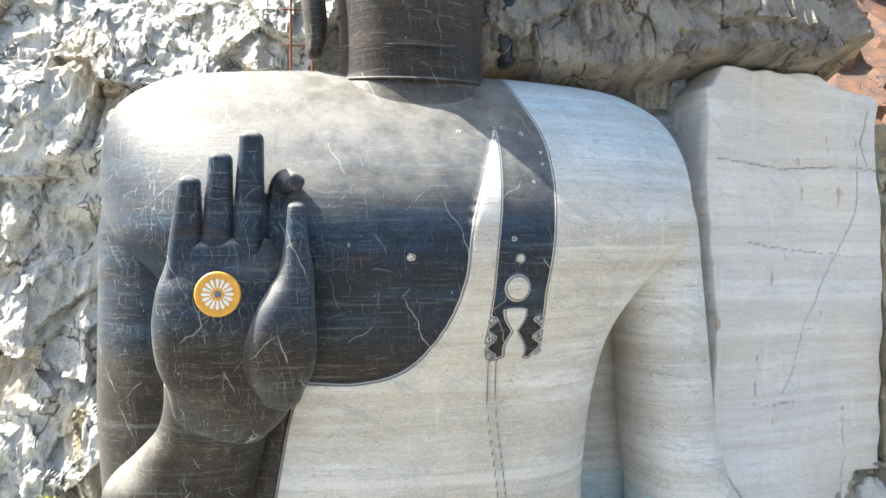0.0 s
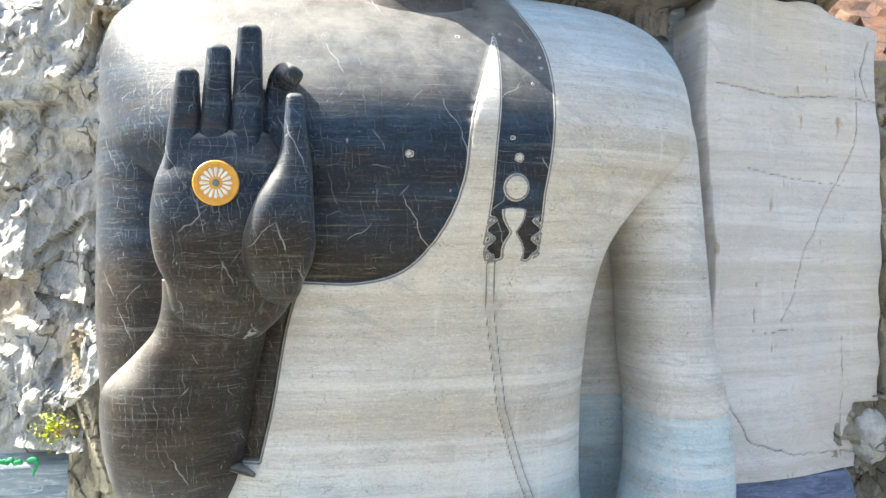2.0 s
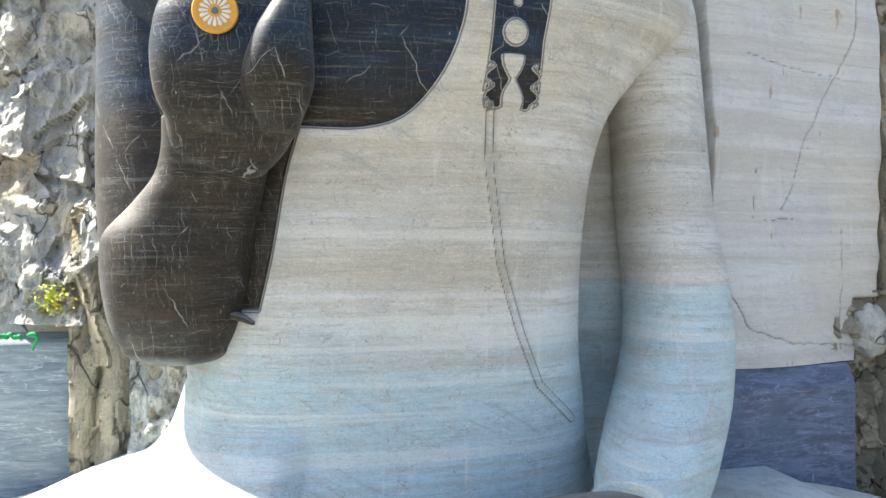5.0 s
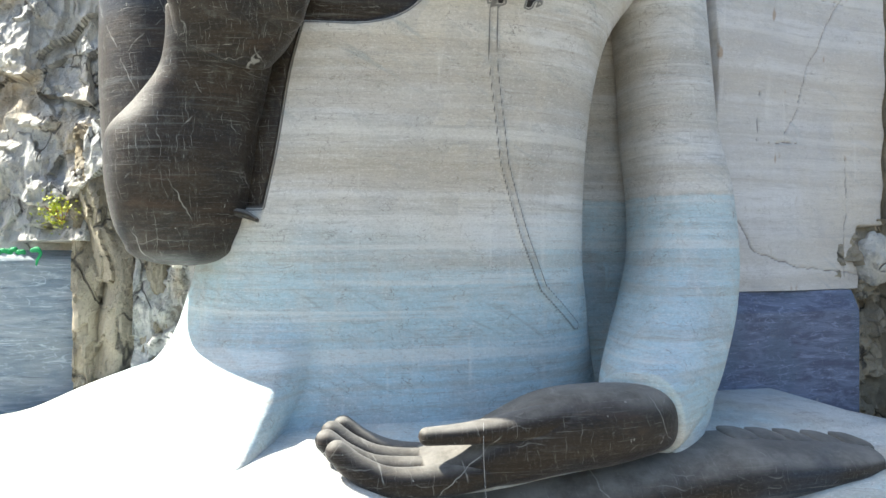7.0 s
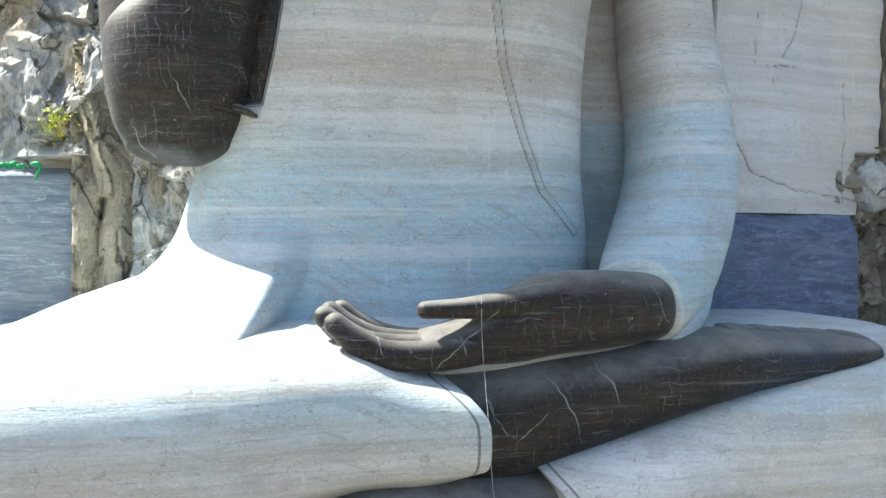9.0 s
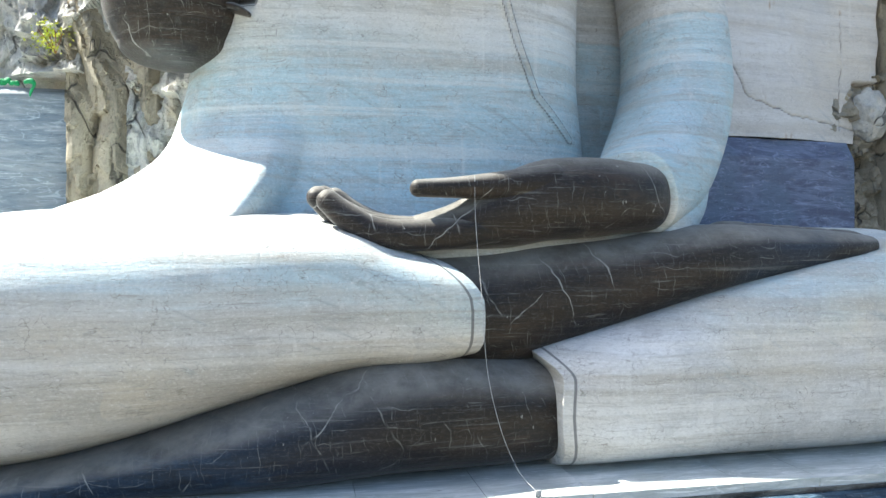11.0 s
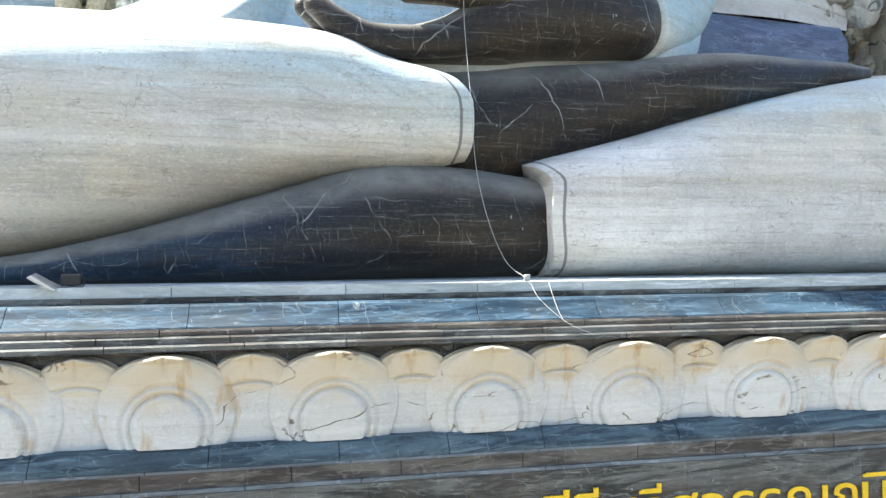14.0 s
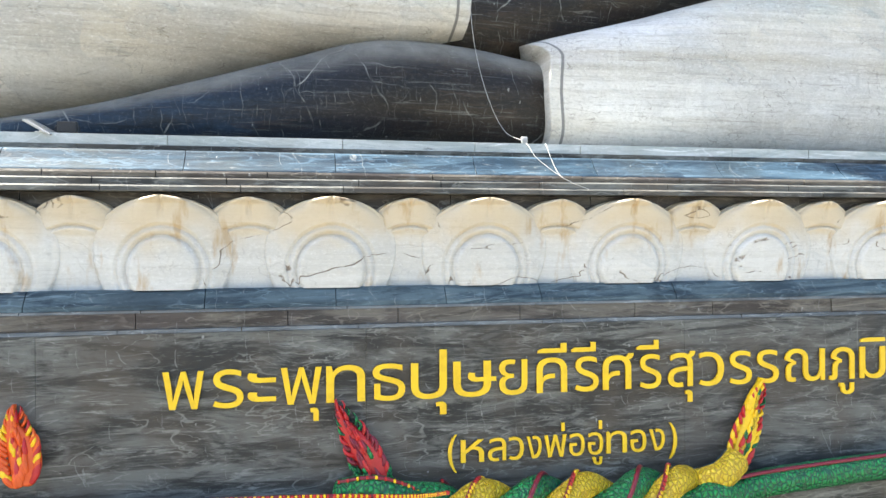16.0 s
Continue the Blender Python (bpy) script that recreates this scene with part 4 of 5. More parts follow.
def side_rocks():
    # recess behind the covered shoulder
    v, f, X, Z = sheet(np.arange(8, 24.5, 0.25), np.arange(24, 66, 0.25), lambda x, z: 20.6 + 0.3 * facets(x / 2, z / 3, 3))
    tagged(part("recess_wall", v, f, BLUE_WALL), "blue-grey cut stone wall behind the shoulder", "rock wall", kind="structure")
    # streaked overhang above it
    def over(x, z):
        d = 20.4 - 3.2 * smoothstep(61.6, 63.2, z - 0.05 * (x - 10) - 0.9 * smoothstep(22, 24, x) + 1.2 * value_noise(x * 0.5, z * 0, 4)) * smoothstep(7.5, 10.5, x) + 0.25 * np.maximum(z - 64, 0)
        d = d - 0.9 * facets(x / 1.1, z / 4.0, 21, 0.6) - 0.5 * facets(x / 3.0, z / 2.2, 23, 0.8) - 0.25 * facets(x / 0.4, z / 2.0, 25, 0.5)
        return d + 9.0 * smoothstep(34.2, 36.6, x + 0.05 * (z - 62)) + 2.6 * smoothstep(22.3, 24.0, x) * smoothstep(63.6, 62.4, z)
    v, f, X, Z = sheet(np.arange(8, 36.8, 0.16), np.arange(60.6, 84, 0.16), over)
    tagged(part("overhang", v, f, ROCK_DARK, smooth=False), "dark streaked rock overhang above the cut face", "rock face", kind="structure")
    # broken rock past the cut face
    v, f, X, Z = sheet(np.arange(33.0, 60, 0.25), np.arange(20, 61, 0.25), lambda x, z: np.where(x < 38.6, np.where(z < 38, 21.6 - 1.3 * facets(x / 1.3, z / 1.6, 51, 1.0) - 0.4 * facets(x / 0.5, z / 0.6, 53, 0.8), 23.6), np.minimum(rough_cliff(x, z), 26.0) - 1.0))
    tagged(part("broken_rock", v, f, ROCK_FOLD, smooth=False), "broken grey rock beside the cut face", "rock face", kind="structure")
    # niche with its chamfered slab
    niche = new("niche_panel")
    tagged(niche, "blue slate slab with chamfered top set in the rock", "stone panel", kind="structure")
    profile = [(17.75, 24.0), (17.75, 31.9), (18.45, 33.15), (21.5, 33.15), (21.5, 24.0)]
    v, f = prism(profile, 22.0, 35.1)
    part("slab", [(x, y + 0.13 * (x - 26), z) for x, y, z in v], f, BLUE_PANEL, niche, smooth=False)
    # boulder lodged at the corner of the cut face
    bm = bmesh.new()
    bmesh.ops.create_icosphere(bm, subdivisions=5, radius=1.0)
    for p in bm.verts:
        k = 1 + 0.22 * noise.noise(p.co * 1.6) + 0.10 * noise.noise(p.co * 4.0) + 0.05 * noise.noise(p.co * 9.0)
        p.co = Vector((37.35 + p.co.x * k * 1.25, 20.4 + p.co.y * k * 1.2, 35.15 + p.co.z * k * 1.65))
    bm.verts.ensure_lookup_table()
    boulder = part("boulder", [p.co[:] for p in bm.verts], [[p.index for p in q.verts] for q in bm.faces], ROCK)
    bm.free()
    tagged(boulder, "rounded grey boulder lodged beside the cut face", "boulder")
    # left terrace wall and the folded rock beside it
    v, f, X, Z = sheet(np.arange(-40, -10.2, 0.3), np.arange(16, 35.9, 0.3), lambda x, z: 22.9 + 0.25 * value_noise(x * 0.4, z * 0.4, 2) + 1.2 * smoothstep(35.35, 35.7, z))
    tagged(part("terrace_wall", v, f, BLUE_WALL), "smooth blue-grey cut terrace wall", "rock wall", kind="structure")

    def fold(x, z):
        w = x + 0.10 * (z - 32) ** 2 * 0.25 + 0.8 * value_noise(x * 0.5, z * 0.35, 5)
        return 22.3 - 0.9 * np.abs(np.sin(w * 1.5)) - 0.7 * facets(w / 0.9, z / 3.5, 31, 0.7) - 0.25 * facets(w / 0.35, z / 1.4, 33) + 0.10 * (x + 8) ** 2 * 0.5 + 0.8 * smoothstep(38, 43, z)
    v, f, X, Z = sheet(np.arange(-12.3, -3.0, 0.12), np.arange(26, 43, 0.12), fold)
    tagged(part("folded_rock", v, f, ROCK_FOLD, smooth=False), "tan folded rock below the raised elbow", "rock face", kind="structure")


quarried_face()
side_rocks()


# ---- ground and far slope ----
def surroundings():
    v, f, X, Z = sheet(np.arange(-400, 401, 20.0), np.arange(-600, 61, 20.0), lambda x, z: 0 * x)
    v = v[:, [0, 2, 1]]
    tagged(part("ground", v, [q[::-1] for q in f], GROUND), "pale gravel forecourt below the pedestal", "ground", kind="structure")
    v, f, X, Z = sheet(np.arange(30, 140, 1.5), np.arange(58, 120, 1.5), lambda x, z: 44 + 0.9 * (z - 50) - 4 * facets(x / 7, z / 7, 41))
    tagged(part("hillside", v, f, HILL, smooth=False), "rust-brown scrubby hillside beyond the cliff", "hillside", kind="structure")


surroundings()


# ---- pedestal ----
X0, X1 = -30.0, 44.0
pedestal = tagged(new("pedestal"), "dark slate plinth with a carved lotus frieze under the statue", "pedestal")


def course(name, profile, material, seed, least, most, gap=0.012, label=""):
    """A run of moulded stones laid end to end, each a piece of its own."""
    rng = random.Random(seed)
    x = X0
    while x < X1:
        w = rng.uniform(least, most)
        dy = rng.uniform(-0.012, 0.012)
        v, f = prism([(y + dy, z) for y, z in profile], x + gap, min(x + w, X1) - gap)
        part(name, v, f, material, pedestal, label, smooth=False)
        x += w


def pedestal_courses():
    v, f = box(X0, X1, 1.2, 24, 0, 17.4, 0)
    part("core", v, f, SLATE, pedestal, smooth=False)
    course("ledge_stone", [(1.68, 17.66), (1.68, 17.98), (12, 18.02), (12, 17.60)], LEDGE, 1, 3.0, 6.0)
    course("cornice_fillet", [(1.62, 17.48), (1.60, 17.66), (4, 17.66), (4, 17.48)], SLATE, 2, 3.0, 6.0)
    course("cornice_stone", [(1.25, 17.47), (1.12, 17.40), (0.95, 17.15), (0.72, 16.93), (0.60, 16.84), (0.58, 16.80), (4, 16.80), (4, 17.47)], SLATE_NAVY, 3, 2.5, 5.5)
    course("cornice_bead", [(0.50, 16.60), (0.48, 16.72), (0.52, 16.79), (4, 16.79), (4, 16.60)], SLATE_BROWN, 4, 2.5, 5.5)
    course("cornice_step", [(0.40, 16.38), (0.40, 16.54), (0.46, 16.59), (4, 16.59), (4, 16.38)], SLATE, 5, 2.5, 5.0)
    course("cornice_lip", [(0.28, 16.18), (0.28, 16.31), (0.36, 16.37), (4, 16.37), (4, 16.18)], SLATE, 6, 2.5, 5.0)
    course("frieze_back", [(1.05, 13.30), (0.95, 16.17), (4, 16.17), (4, 13.30)], SLATE_BROWN, 7, 3, 6)
    course("sill_stone", [(0.22, 12.78), (0.24, 12.92), (0.50, 13.26), (0.62, 13.34), (4, 13.34), (4, 12.78)], SLATE_BLUE, 8, 3.0, 7.0)
    course("sill_fillet", [(0.16, 12.70), (0.20, 12.77), (4, 12.77), (4, 12.70)], FILLET, 9, 3.0, 7.0)
    course("band_stone", [(0.17, 12.24), (0.17, 12.69), (4, 12.69), (4, 12.24)], SLATE_BROWN, 10, 2.5, 4.5)
    course("band_fillet", [(0.05, 12.13), (0.10, 12.23), (4, 12.23), (4, 12.13)], FILLET, 11, 3.0, 7.0)
    course("wall_slab", [(0.02, 6.4), (0.02, 12.12), (1, 12.12), (1, 6.4)], SLATE, 12, 9.0, 14.0, 0.004)
    course("base_slab", [(-0.03, 0.0), (-0.03, 6.39), (1, 6.39), (1, 0.0)], SLATE, 13, 5.0, 8.0, 0.006)


pedestal_courses()


def petal_mesh(w, h, big):
    """One lotus petal: a bulging lobe with a rolled rim, an inner ring and a raised heart."""
    xs, zs = np.linspace(-1, 1, 77), 1 - (1 - np.linspace(0, 1, 67)) ** 1.6
    verts, rows = [], []
    for t in zs:
        waist = 0.85 + 0.15 * math.sin(min(t / 0.42, 1) * math.pi / 2)
        half = w * waist * (math.sqrt(max(0.0, 1 - max(0.0, (t - 0.42) / 0.58) ** 2.3)))
        if not big:
            half = w * (0.74 + 0.26 * smoothstep(0.3, 0.65, t)) * math.sqrt(max(0.0, 1 - max(0.0, (t - 0.62) / 0.38) ** 2.2))
        row = []
        for s in xs:
            x, z = s * half, t * h
            edge = 1 - abs(s)
            y = -0.72 * (1 - abs(s) ** 3.0) ** 0.5 * (0.55 + 0.45 * t) - 0.20 * t ** 3
            rim = min(edge * half, (1 - t) * h * 0.9)
            y += 0.12 * smoothstep(0.06, 0.22, rim) * (0.35 + 0.65 * t)
            if big:
                r = math.hypot(x, z - 0.55)
                y += 0.11 * (math.exp(-((r - 1.07) / 0.05) ** 2) + 0.8 * math.exp(-((r - 1.33) / 0.05) ** 2)) - 0.07 * smoothstep(1.1, 0.9, r)
            else:
                # a broad cap over a waisted stem
                stem = 0.78 + 0.20 * abs(z / 0.95 - 1) ** 1.6
                r = abs(x) / stem if z < 1.35 else math.hypot(x / 0.90, (z - 1.35) / 0.52)
                y += 0.16 * smoothstep(0.92, 1.04, r) * smoothstep(1.15, 1.0, r) + 0.10 * smoothstep(1.0, 1.15, r) * smoothstep(1.9, 1.3, z) - 0.10 * smoothstep(1.55, 1.8, z)
            y += 0.09 * math.exp(-(x / 0.06) ** 2) * smoothstep(0.70, 0.98, t)
            row.append((x, y, z))
        rows.append(row)
    verts = [v for r in rows for v in r]
    k = len(xs)
    faces = [[i * k + j, i * k + j + 1, (i + 1) * k + j + 1, (i + 1) * k + j] for i in range(len(zs) - 1) for j in range(k - 1)]
    # rolled back edge
    m = len(verts)
    rim = [i * k for i in range(len(zs))] + [i * k + k - 1 for i in reversed(range(len(zs)))]
    verts += [(verts[i][0] * 0.98, 0.42, verts[i][2]) for i in rim]
    faces += [[rim[i + 1], rim[i], m + i, m + i + 1] for i in range(len(rim) - 1)]
    return verts, faces


def lotus_frieze():
    pitch, first = 4.84, -3.05
    big = part("lotus_petal", *petal_mesh(2.06, 2.74, True), PETAL, pedestal)
    small = part("small_lotus_petal", *petal_mesh(1.36, 2.72, False), PETAL, pedestal)
    n0, n1 = -6, 10
    for i in range(n0, n1):
        x = first + i * pitch
        for ob, dx, y, k in ((big, 0, 0.92, 0), (small, pitch / 2, 1.22, 1)):
            o = ob if i == n0 else ob.copy()
            if i != n0:
                scene.collection.objects.link(o)
            r = 0.97 + 0.06 * hashed(i * 1.0, k * 1.0)
            o.matrix_basis = pose(x + dx, y, 13.32) @ Matrix.Diagonal((r, 1, 1.0, 1))


lotus_frieze()


# ---- things on and round the statue ----
def disc(cx, cy, cz, r0, r1, thick, n=48):
    """A flat ring facing the front, with bevelled rim."""
    rings = []
    for k in range(n):
        a = 2 * math.pi * k / n
        c, s = math.cos(a), math.sin(a)
        rings.append([(cx + r * c, cy + y, cz + r * s) for r, y in ((r0, 0), (r0, -thick), (r1 - 0.03, -thick), (r1, -thick + 0.03), (r1, 0))])
    v = [p for r in rings for p in r]
    f = []
    for k in range(n):
        for j in range(4):
            a, b = k * 5 + j, ((k + 1) % n) * 5 + j
            f.append([a, b, b + 1, a + 1])
    return v, f


def medallion():
    wheel = tagged(new("wheel_medallion"), "ochre wheel emblem with white petals on the raised palm", "medallion")
    wheel.location = (-3.11, 8.93, 50.17)
    part("face", *disc(0, 0, 0, 0.02, 0.92, 0.10), ORANGE, wheel, smooth=False)
    part("rim", *disc(0, -0.08, 0, 0.72, 0.90, 0.06), ORANGE, wheel, smooth=False)
    part("hub", *disc(0, -0.09, 0, 0.02, 0.15, 0.05, 24), GREY_HUB, wheel, "grey hub", smooth=False)
    for k in range(16):
        a = 2 * math.pi * k / 16
        v, f = tube([(0, -0.10, 0.27, 0.03, 0.03), (0, -0.11, 0.42, 0.055, 0.035), (0, -0.11, 0.56, 0.075, 0.04), (0, -0.10, 0.63, 0.03, 0.03)], n=4, around=8, caps=(0.3, 0.3), cap_rows=2)
        c, s = math.cos(a), math.sin(a)
        part("petal", [(x * c + z * s, y, -x * s + z * c) for x, y, z in v], f, WHITE, wheel, "white petal")


medallion()


def rod(name, points, r, material, parent=None, label="", n=6, around=8):
    return part(name, *tube([(*p, r, r) for p in points], n=n, around=around, caps=(0.5, 0.5), cap_rows=2), material, parent, label)


def small_things():
    # cable slung from the thumb to the ledge and over the cornice
    cable = rod("cable", [(6.88, 5.0, 29.22), (6.85, 4.75, 27.4), (6.9, 4.0, 24.5), (7.0, 3.65, 22.0), (7.4, 3.4, 20.0), (7.9, 2.9, 18.6), (8.3, 1.75, 18.03), (8.5, 1.10, 17.42), (9.2, 0.46, 16.7), (9.95, 0.26, 16.35)], 0.010, CABLE, n=8)
    tagged(cable, "thin white cable hanging from the thumb to the ledge", "cable", "white cables")
    drop = rod("cable", [(8.98, 1.66, 18.01), (8.99, 1.25, 17.55), (9.03, 0.8, 17.05), (9.12, 0.46, 16.75), (9.4, 0.38, 16.6)], 0.010, CABLE)
    tagged(drop, "short white cable lying over the cornice", "cable", "white cables")
    clip = tagged(part("cable_bracket", *box(8.16, 8.38, 1.72, 1.79, 17.99, 18.22, 0.02), CABLE), "small white bracket holding a cable on the ledge", "bracket")
    # solar lamp and floodlight on the ledge
    lamp = tagged(new("solar_lamp"), "small grey solar panel on a white post on the ledge", "solar lamp")
    lamp.location = (-6.68, 1.8, 17.985)
    v, f = box(-0.42, 0.42, -0.28, 0.28, -0.03, 0.03, 0.01)
    pl = part("panel", v, f, STEEL, lamp, smooth=False)
    pl.matrix_basis = pose(0.0, 0, 0.17, 12, 30, 0)
    rod("post", [(0.02, 0, 0), (0.02, 0, 0.08), (0.02, 0, 0.15)], 0.05, WHITE, lamp)
    part("foot", *box(-0.12, 0.16, -0.1, 0.1, 0.0, 0.03, 0.008), WHITE, lamp, smooth=False)
    flood = tagged(new("floodlight"), "black floodlight on a low bracket on the ledge", "floodlight")
    flood.location = (-6.02, 2.1, 17.99)
    part("housing", *box(-0.29, 0.29, -0.06, 0.10, 0.04, 0.40, 0.03), BLACK, flood, smooth=False)
    part("glass", *box(-0.24, 0.24, -0.075, -0.062, 0.08, 0.36, 0.004), BLACK, flood, smooth=False)
    rod("bracket", [(-0.33, 0.02, 0.28), (-0.33, 0.02, 0.02), (0.0, 0.02, 0.015), (0.33, 0.02, 0.02), (0.33, 0.02, 0.28)], 0.018, BLACK, flood, n=4)
    # scaffold tubes behind the shoulder
    frame_ = tagged(new("scaffold"), "rusty red scaffold tubes against the rock", "scaffold")
    for x in (-0.3, 0.95):
        rod("upright", [(x, 22.0, 60.2), (x, 22.0, 66), (x, 22.0, 75)], 0.07, RUST, frame_)
    for z in (62.0, 63.9, 66.0):
        rod("crossbar", [(-0.9, 21.9, z), (0.4, 21.9, z), (1.9, 21.9, z)], 0.045, RUST, frame_)
    # netting on the terrace edge
    rng = random.Random(4)
    net = []
    for i in range(60):
        x = -16.6 + i * 0.045 + (1.6 if i > 38 else 0)
        net.append((x, 22.55 + rng.uniform(-0.12, 0.12), 35.72 + rng.uniform(-0.10, 0.10), 0.10 + rng.uniform(0, 0.07), 0.12))
    ob = part("netting", *tube(net[:38], n=2, around=8), NET)
    tagged(ob, "crumpled green netting lying on the terrace edge", "netting")
    ob = part("netting", *tube([(-14.5, 22.5, 35.75, 0.12, 0.1), (-14.2, 22.4, 35.8, 0.16, 0.1), (-14.0, 22.35, 35.6, 0.10, 0.1), (-14.15, 22.3, 35.2, 0.08, 0.06), (-14.2, 22.3, 34.95, 0.05, 0.05)], n=5, around=8), NET)
    tagged(ob, "green netting scrap hanging over the terrace edge", "netting")
    # shrub growing from the rock
    shrub = tagged(new("shrub"), "small yellow-green shrub growing from the rock", "shrub")
    shrub.location = (-12.7, 20.9, 37.4)
    rng = random.Random(8)
    for i in range(7):
        a = rng.uniform(-1.2, 1.2)
        tip = (0.75 * math.sin(a), -0.3 + rng.uniform(-0.3, 0.3), 0.35 + 0.75 * math.cos(a) * rng.uniform(0.4, 1))
        rod("branch", [(0, 0.8, -0.2), (tip[0] * 0.5, 0.2, tip[2] * 0.4), tip], 0.02, RUST, shrub, n=3, around=6)
    v, f = [], []
    for i in range(420):
        c = Vector((rng.gauss(0, 0.42), rng.gauss(-0.2, 0.25), rng.gauss(0.42, 0.40)))
        if noise.noise(c * 2.2) < -0.12:
            continue
        m = Matrix.Translation(c) @ Euler((rng.uniform(-1, 1), rng.uniform(-1, 1), rng.uniform(0, 6.3))).to_matrix().to_4x4()
        k = len(v)
        s = rng.uniform(0.07, 0.14)
        v += [tuple(m @ Vector(p)) for p in ((-s, 0, 0), (0, -s * 0.45, 0.02), (s, 0, 0), (0, s * 0.45, 0.02))]
        f.append([k, k + 1, k + 2, k + 3])
    tagged(part("foliage", v, f, LEAF, shrub), kind="stuff")


small_things()


# ---- inscription ----
def glyphs(text, size, bold, depth=0.06):
    """A raised mesh of the text. Strokes that overlap in the outline are merged into one face."""
    cu = bpy.data.curves.new("glyph", "FONT")
    cu.body, cu.size, cu.resolution_u, cu.fill_mode, cu.offset = text, size, 5, "NONE", bold
    ob = new("glyph", cu)
    bpy.context.view_layer.update()
    wire = bpy.data.meshes.new_from_object(ob.evaluated_get(bpy.context.evaluated_depsgraph_get()))
    bpy.data.objects.remove(ob)
    nxt = {}
    for e in wire.edges:
        nxt.setdefault(e.vertices[0], []).append(e.vertices[1])
        nxt.setdefault(e.vertices[1], []).append(e.vertices[0])
    pts = [Vector(v.co[:2]) for v in wire.vertices]
    loops, done = [], set()
    for start in range(len(pts)):
        if start in done or start not in nxt:
            continue
        loop, at = [start], start
        done.add(start)
        while True:
            ahead = [k for k in sorted(nxt[at], key=lambda k: (k != at + 1, k)) if k not in done]
            if not ahead:
                break
            at = ahead[0]
            done.add(at)
            loop.append(at)
        if len(loop) > 2:
            loops.append(loop)
    edges = [(l[i - 1], l[i]) for l in loops for i in range(len(l))]
    co, ed, fa, ov, oe, of = delaunay_2d_cdt(pts, edges, [], 0, 1e-5)

    def wound(p):
        """How often the outlines run round a point."""
        total = 0
        for a, b in edges:
            u, v = pts[a], pts[b]
            side = (v.x - u.x) * (p.y - u.y) - (p.x - u.x) * (v.y - u.y)
            if u.y <= p.y < v.y and side > 0:
                total += 1
            elif v.y <= p.y < u.y and side < 0:
                total -= 1
        return total

    keep = [f for f in fa if wound((co[f[0]] + co[f[1]] + co[f[2]]) / 3)]
    count = {}
    for f in keep:
        for i in range(len(f)):
            key = (f[i - 1], f[i])
            count[key] = count.get(key, 0) + 1
    rim = [k for k in count if (k[1], k[0]) not in count]
    n = len(co)
    verts = [(p.x, p.y, depth) for p in co] + [(p.x, p.y, 0) for p in co]
    me = bpy.data.meshes.new("letter")
    me.from_pydata(verts, [], [list(f) for f in keep] + [[a, a + n, b + n, b] for a, b in rim])
    return me


def inscription(name, label, items, base, size):
    """Letters at (text, left x, right x), each fitted to its width."""
    sign = tagged(new(name), label, "inscription")
    sign.location = (0, -0.03, base)
    for text, x0, x1 in items:
        me = glyphs(text, size, size * 0.028)
        co = np.array([v.co[:] for v in me.vertices])
        lo, hi = co[:, 0].min(), co[:, 0].max()
        k = (x1 - x0) / (hi - lo)
        me.transform(Matrix.Translation((x0, 0, 0)) @ Matrix.Diagonal((k, 1, 1, 1)) @ Matrix.Translation((-lo, 0, 0)))
        me.transform(Matrix.Rotation(math.pi / 2, 4, "X"))
        me.materials.append(GOLD)
        ob = new("letter", me)
        ob.parent = sign


TITLE = [("พ", -2.98, -1.86), ("ร", -1.62, -0.77), ("ะ", -0.66, 0.14), ("พุ", 0.28, 1.45), ("ท", 1.58, 2.72), ("ธ", 2.95, 3.92), ("ปุ", 4.10, 5.20), ("ษ", 5.40, 6.75), ("ย", 6.85, 7.75), ("คี", 8.05, 9.05),
         ("รี", 9.20, 10.10), ("ศ", 10.25, 11.30), ("รี", 11.40, 12.25), ("สุ", 12.50, 13.45), ("ว", 13.60, 14.48), ("ร", 14.70, 15.50), ("ร", 15.70, 16.50), ("ณ", 16.75, 18.25), ("ภู", 18.42, 19.40), ("มิ", 19.62, 20.62)]
SUBTITLE = [("(", 5.22, 5.50), ("ห", 5.62, 6.35), ("ล", 6.48, 7.05), ("ว", 7.15, 7.62), ("ง", 7.72, 8.20), ("พ่", 8.30, 9.02), ("อ", 9.12, 9.62), ("อู่", 9.74, 10.24), ("ท", 10.36, 11.05), ("อ", 11.18, 11.72), ("ง", 11.84, 12.36), (")", 12.52, 12.80)]
inscription("title_inscription", "large gold Thai lettering on the dark slate wall", TITLE, 9.97, 1.95)
inscription("subtitle_inscription", "smaller gold Thai lettering in brackets on the dark slate wall", SUBTITLE, 7.95, 1.25)


# ---- serpents along the foot of the wall ----
def banded_body(name, points, radius, bands, twist, parent, label=""):
    """A serpent's body with coloured bands that run along it and turn with it."""
    s = spline([(*p, radius, radius) for p in points], 16)
    r = tube_rings([tuple(q) for q in s[::2]], n=3, around=48, p=2.0, caps=(0.6, 0.6), cap_rows=5)
    v, f = rings_mesh(r)
    ob = part(name, v, f, bands[0][0], parent, label)
    mats = [m for m, w in bands]
    for m in mats[1:]:
        ob.data.materials.append(m)
    edges = np.cumsum([w for m, w in bands]) / sum(w for m, w in bands)
    rows = r.shape[0]
    idx = []
    for q in range(len(f)):
        i, j = divmod(q, 48) if q < (rows - 1) * 48 else (0, 0)
        u = (j / 48 + twist * i / rows) % 1
        idx.append(int(np.searchsorted(edges, u)))
    ob.data.polygons.foreach_set("material_index", [min(k, len(mats) - 1) for k in idx])
    return ob


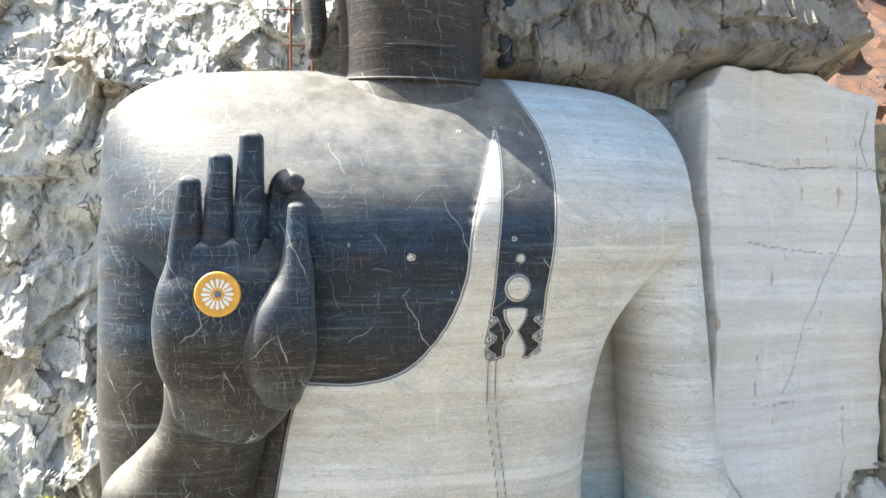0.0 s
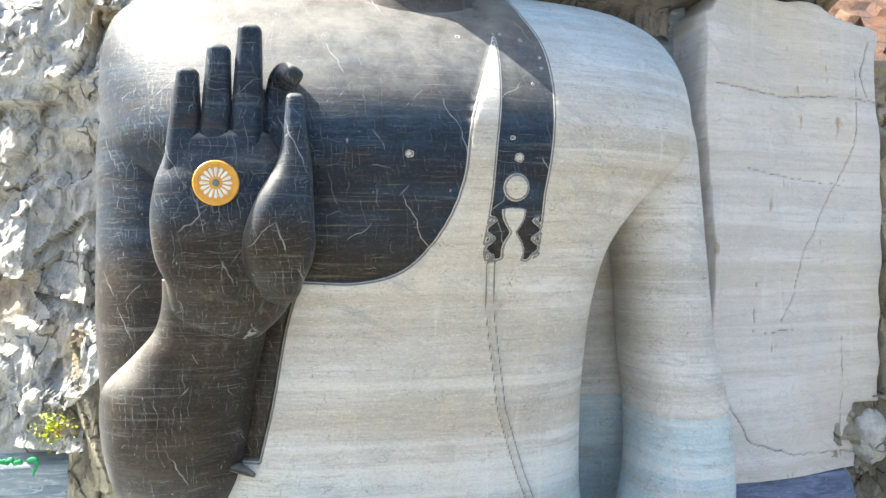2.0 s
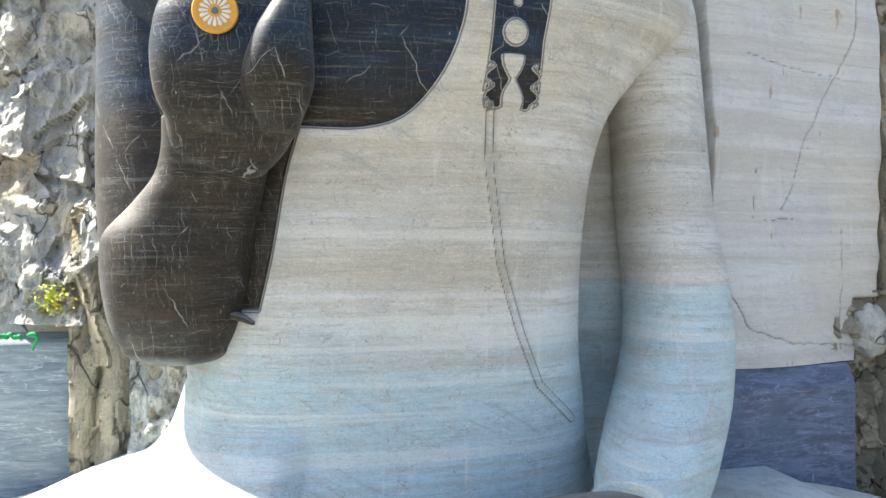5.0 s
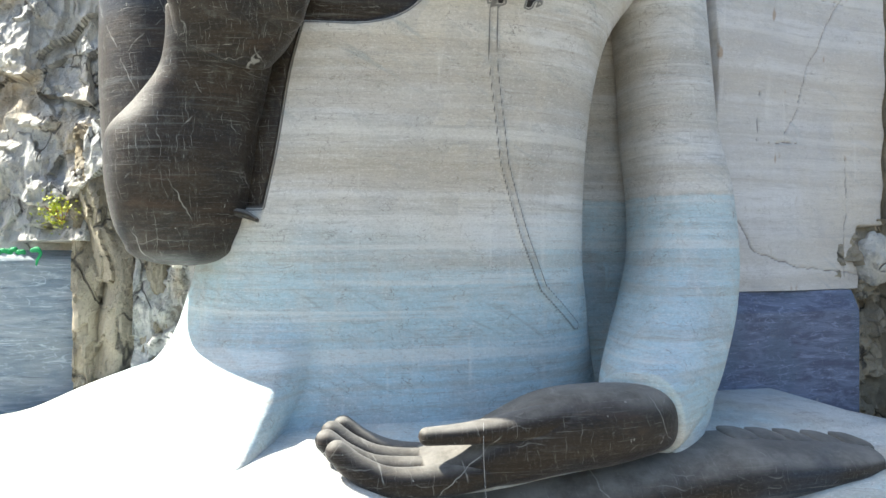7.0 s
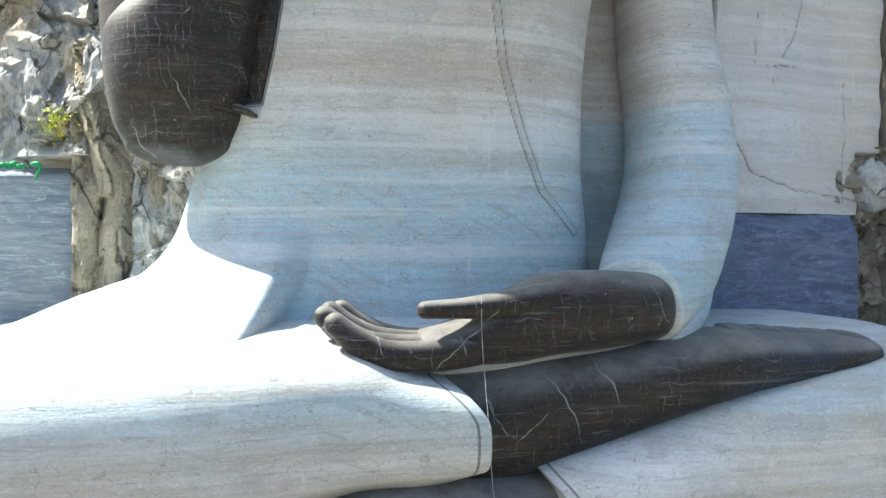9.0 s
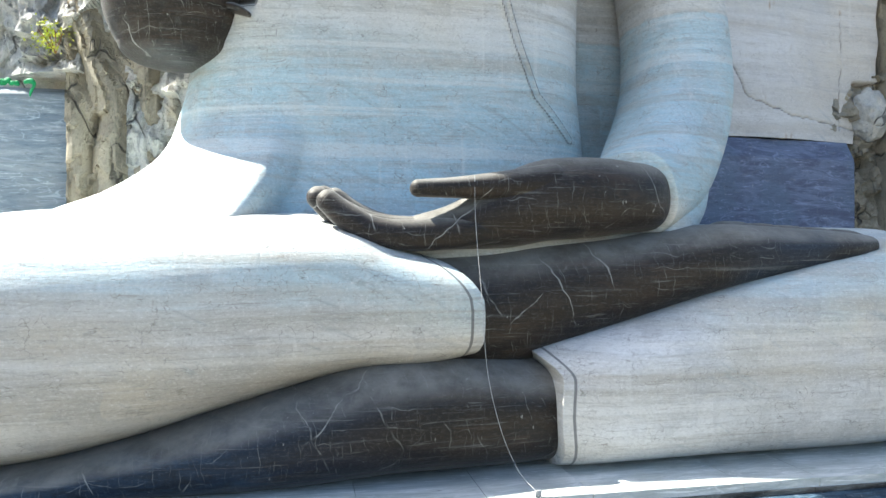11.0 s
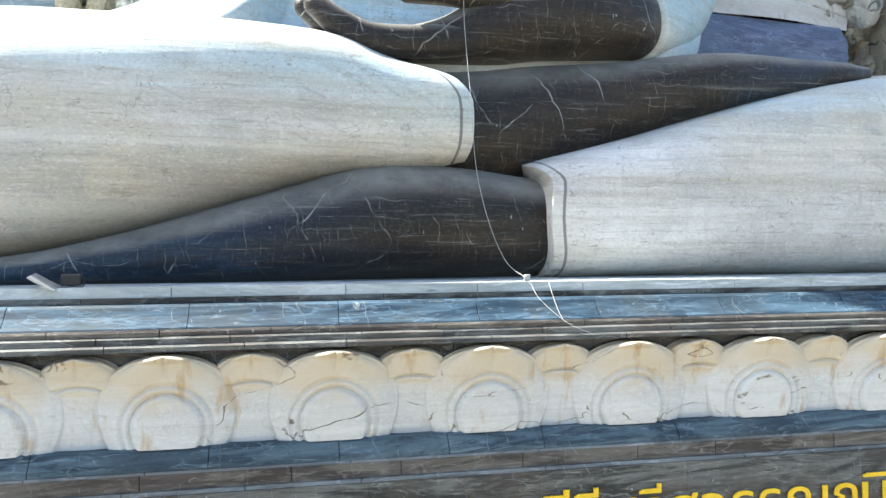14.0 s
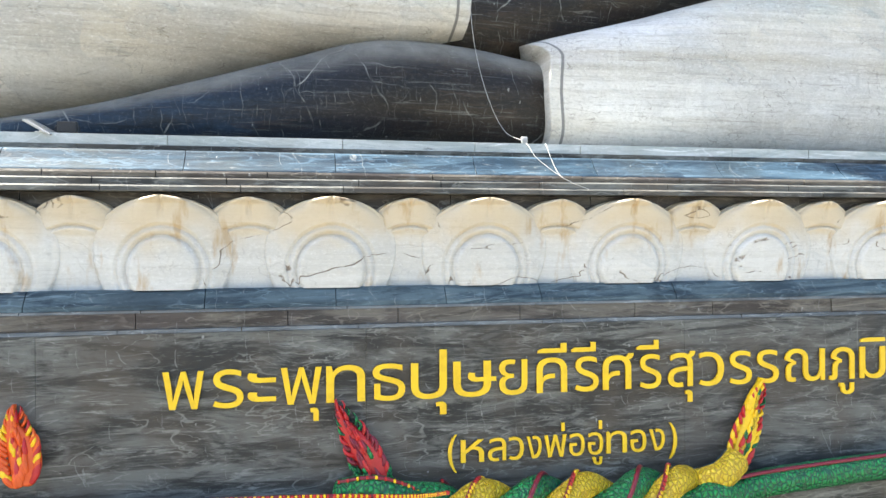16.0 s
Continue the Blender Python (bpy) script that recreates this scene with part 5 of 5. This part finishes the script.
def crest(points, radius, parent, n_beads):
    rod("crest", points, radius, MAROON, parent, "maroon crest", n=10, around=10)
    s = spline(points, 40)
    for k in np.linspace(0, len(s) - 1, n_beads).astype(int):
        x, y, z = s[k]
        part("bead", *box(x - 0.035, x + 0.035, y - radius - 0.05, y - radius + 0.03, z - 0.03, z + 0.07, 0.01), GOLD if k % 2 else RED, parent, smooth=False)


def flame_tail(name, label, base, tip, width, mats, seed):
    """A flame-shaped tail finial: a leaf core with curled lobes in several colours."""
    rng = random.Random(seed)
    ob = tagged(new(name), label, "finial", "serpent tail finials")
    b, t = Vector(base), Vector(tip)
    ax = (t - b)
    side = Vector((ax.z, 0, -ax.x)).normalized()
    core = []
    for k in np.linspace(0, 1, 11):
        p = b + ax * k + side * 0.10 * math.sin(k * 6.0) * width
        w = width * 0.40 * (math.sin(math.pi * min(k * 0.84 + 0.16, 1.0)) ** 0.9) * (1 - 0.5 * k)
        core.append((p.x, p.y, p.z, max(w, 0.04), 0.16))
    part("core", *tube(core, n=5, around=20, caps=(0.5, 1.0), cap_rows=4), mats[0], ob)
    for row in range(4):
        for i in range(13):
            k = 0.0 + i * 0.074 + rng.uniform(-0.02, 0.02)
            s = (-1, 1, 0, 0)[row]
            w = width * 0.46 * (math.sin(math.pi * min(k * 0.85 + 0.16, 1.0)) ** 0.8) * (1 - 0.5 * k)
            o = b + ax * k + side * (s * w * 0.7 + (rng.uniform(-0.4, 0.4) * w if s == 0 else 0)) - Vector((0, 0.12 if s == 0 else 0.04, 0))
            up = ax.normalized()
            l = (0.26 + 0.12 * rng.random()) * (1.15 - 0.85 * k) * width
            q = [o, o + up * l * 0.5 + side * s * l * 0.38 - Vector((0, 0.06, 0)), o + up * l * 1.0 + side * s * l * 0.40 - Vector((0, 0.02, 0)), o + up * l * 1.35 + side * s * l * 0.22]
            m = mats[rng.randrange(len(mats))]
            part("flame_lobe", *tube([(*q[0], 0.075 * width * (1 - 0.7 * k), 0.09), (*q[1], 0.07 * width * (1 - 0.7 * k), 0.08), (*q[2], 0.04 * width * (1 - 0.7 * k), 0.05), (*q[3], 0.012, 0.012)], n=4, around=10, caps=(0.6, 0.6), cap_rows=3), m, ob)
    return ob


def helix(x0, x1, turns, phase, out, step=25, middle=6.80):
    pts = []
    for k in np.linspace(0, 1, step):
        ph = phase + k * 2 * math.pi * turns
        pts.append((x0 + (x1 - x0) * k, -0.62 - out * math.cos(ph), middle + out * math.sin(ph)))
    return pts


def serpents():
    turns, p0 = 2.6, -0.9
    a = tagged(new("green_serpent"), "green scaled serpent body with a maroon crest along the wall", "serpent sculpture")
    path = [(2.0, -0.35, 7.35), (2.9, -0.5, 7.45), (3.8, -0.5, 7.2)] + helix(4.8, 13.6, turns, p0 + math.pi, 0.34) + [(14.6, -0.6, 6.62), (16, -0.55, 6.85), (21, -0.5, 7.12), (27, -0.5, 7.3)]
    banded_body("body", path, 0.44, [(GREEN, 1.0)], 0.0, a)
    crest([(14.0, -0.80, 7.05), (16, -0.78, 7.27), (21, -0.74, 7.54), (27, -0.74, 7.72)], 0.06, a, 2)
    crest([(1.9, -0.5, 7.75), (2.9, -0.7, 7.88), (3.8, -0.7, 7.62), (4.3, -0.7, 7.3)], 0.055, a, 12)
    crest(helix(5.0, 13.4, turns, p0 + math.pi - 0.15, 0.80, 33), 0.07, a, 2)
    bsp = tagged(new("striped_serpent"), "yellow and green striped serpent body twisted round another", "serpent sculpture")
    path = [(-16, -0.5, 6.75), (-10, -0.5, 6.95), (-4, -0.5, 7.1), (1.0, -0.6, 7.0), (4.0, -0.8, 6.85)] + helix(4.8, 13.2, turns, p0, 0.34) + [(13.9, -0.80, 7.25), (14.5, -0.65, 7.62)]
    banded_body("body", path, 0.44, [(YELLOW, 0.46), (NAVY, 0.10), (GREEN, 0.24), (NAVY, 0.10)], 0.0, bsp)
    crest([(-10, -0.72, 7.44), (-4, -0.72, 7.58), (1.0, -0.82, 7.5), (4.0, -1.0, 7.36), (5.0, -1.1, 7.42)], 0.06, bsp, 150)
    crest(helix(5.0, 13.0, turns, p0 + 0.45, 0.80, 33), 0.06, bsp, 110)
    flame_tail("red_tail_finial", "crimson and green flame-shaped serpent tail on the wall", (3.2, -0.3, 7.3), (1.88, -0.12, 10.05), 1.25, [RED, MAROON, RED, GREEN, MAROON], 3)
    flame_tail("gold_tail_finial", "gold, red and green flame-shaped serpent tail on the wall", (14.65, -0.35, 7.4), (15.85, -0.12, 10.1), 1.15, [GOLD, RED, GREEN, RED, GOLD, YELLOW], 5)
    flame_tail("orange_tail_finial", "orange and gold flame-shaped serpent tail on the wall", (-6.5, -0.35, 8.25), (-6.75, -0.12, 10.3), 1.25, [FLAME, FLAME, GOLD, RED], 7)


serpents()
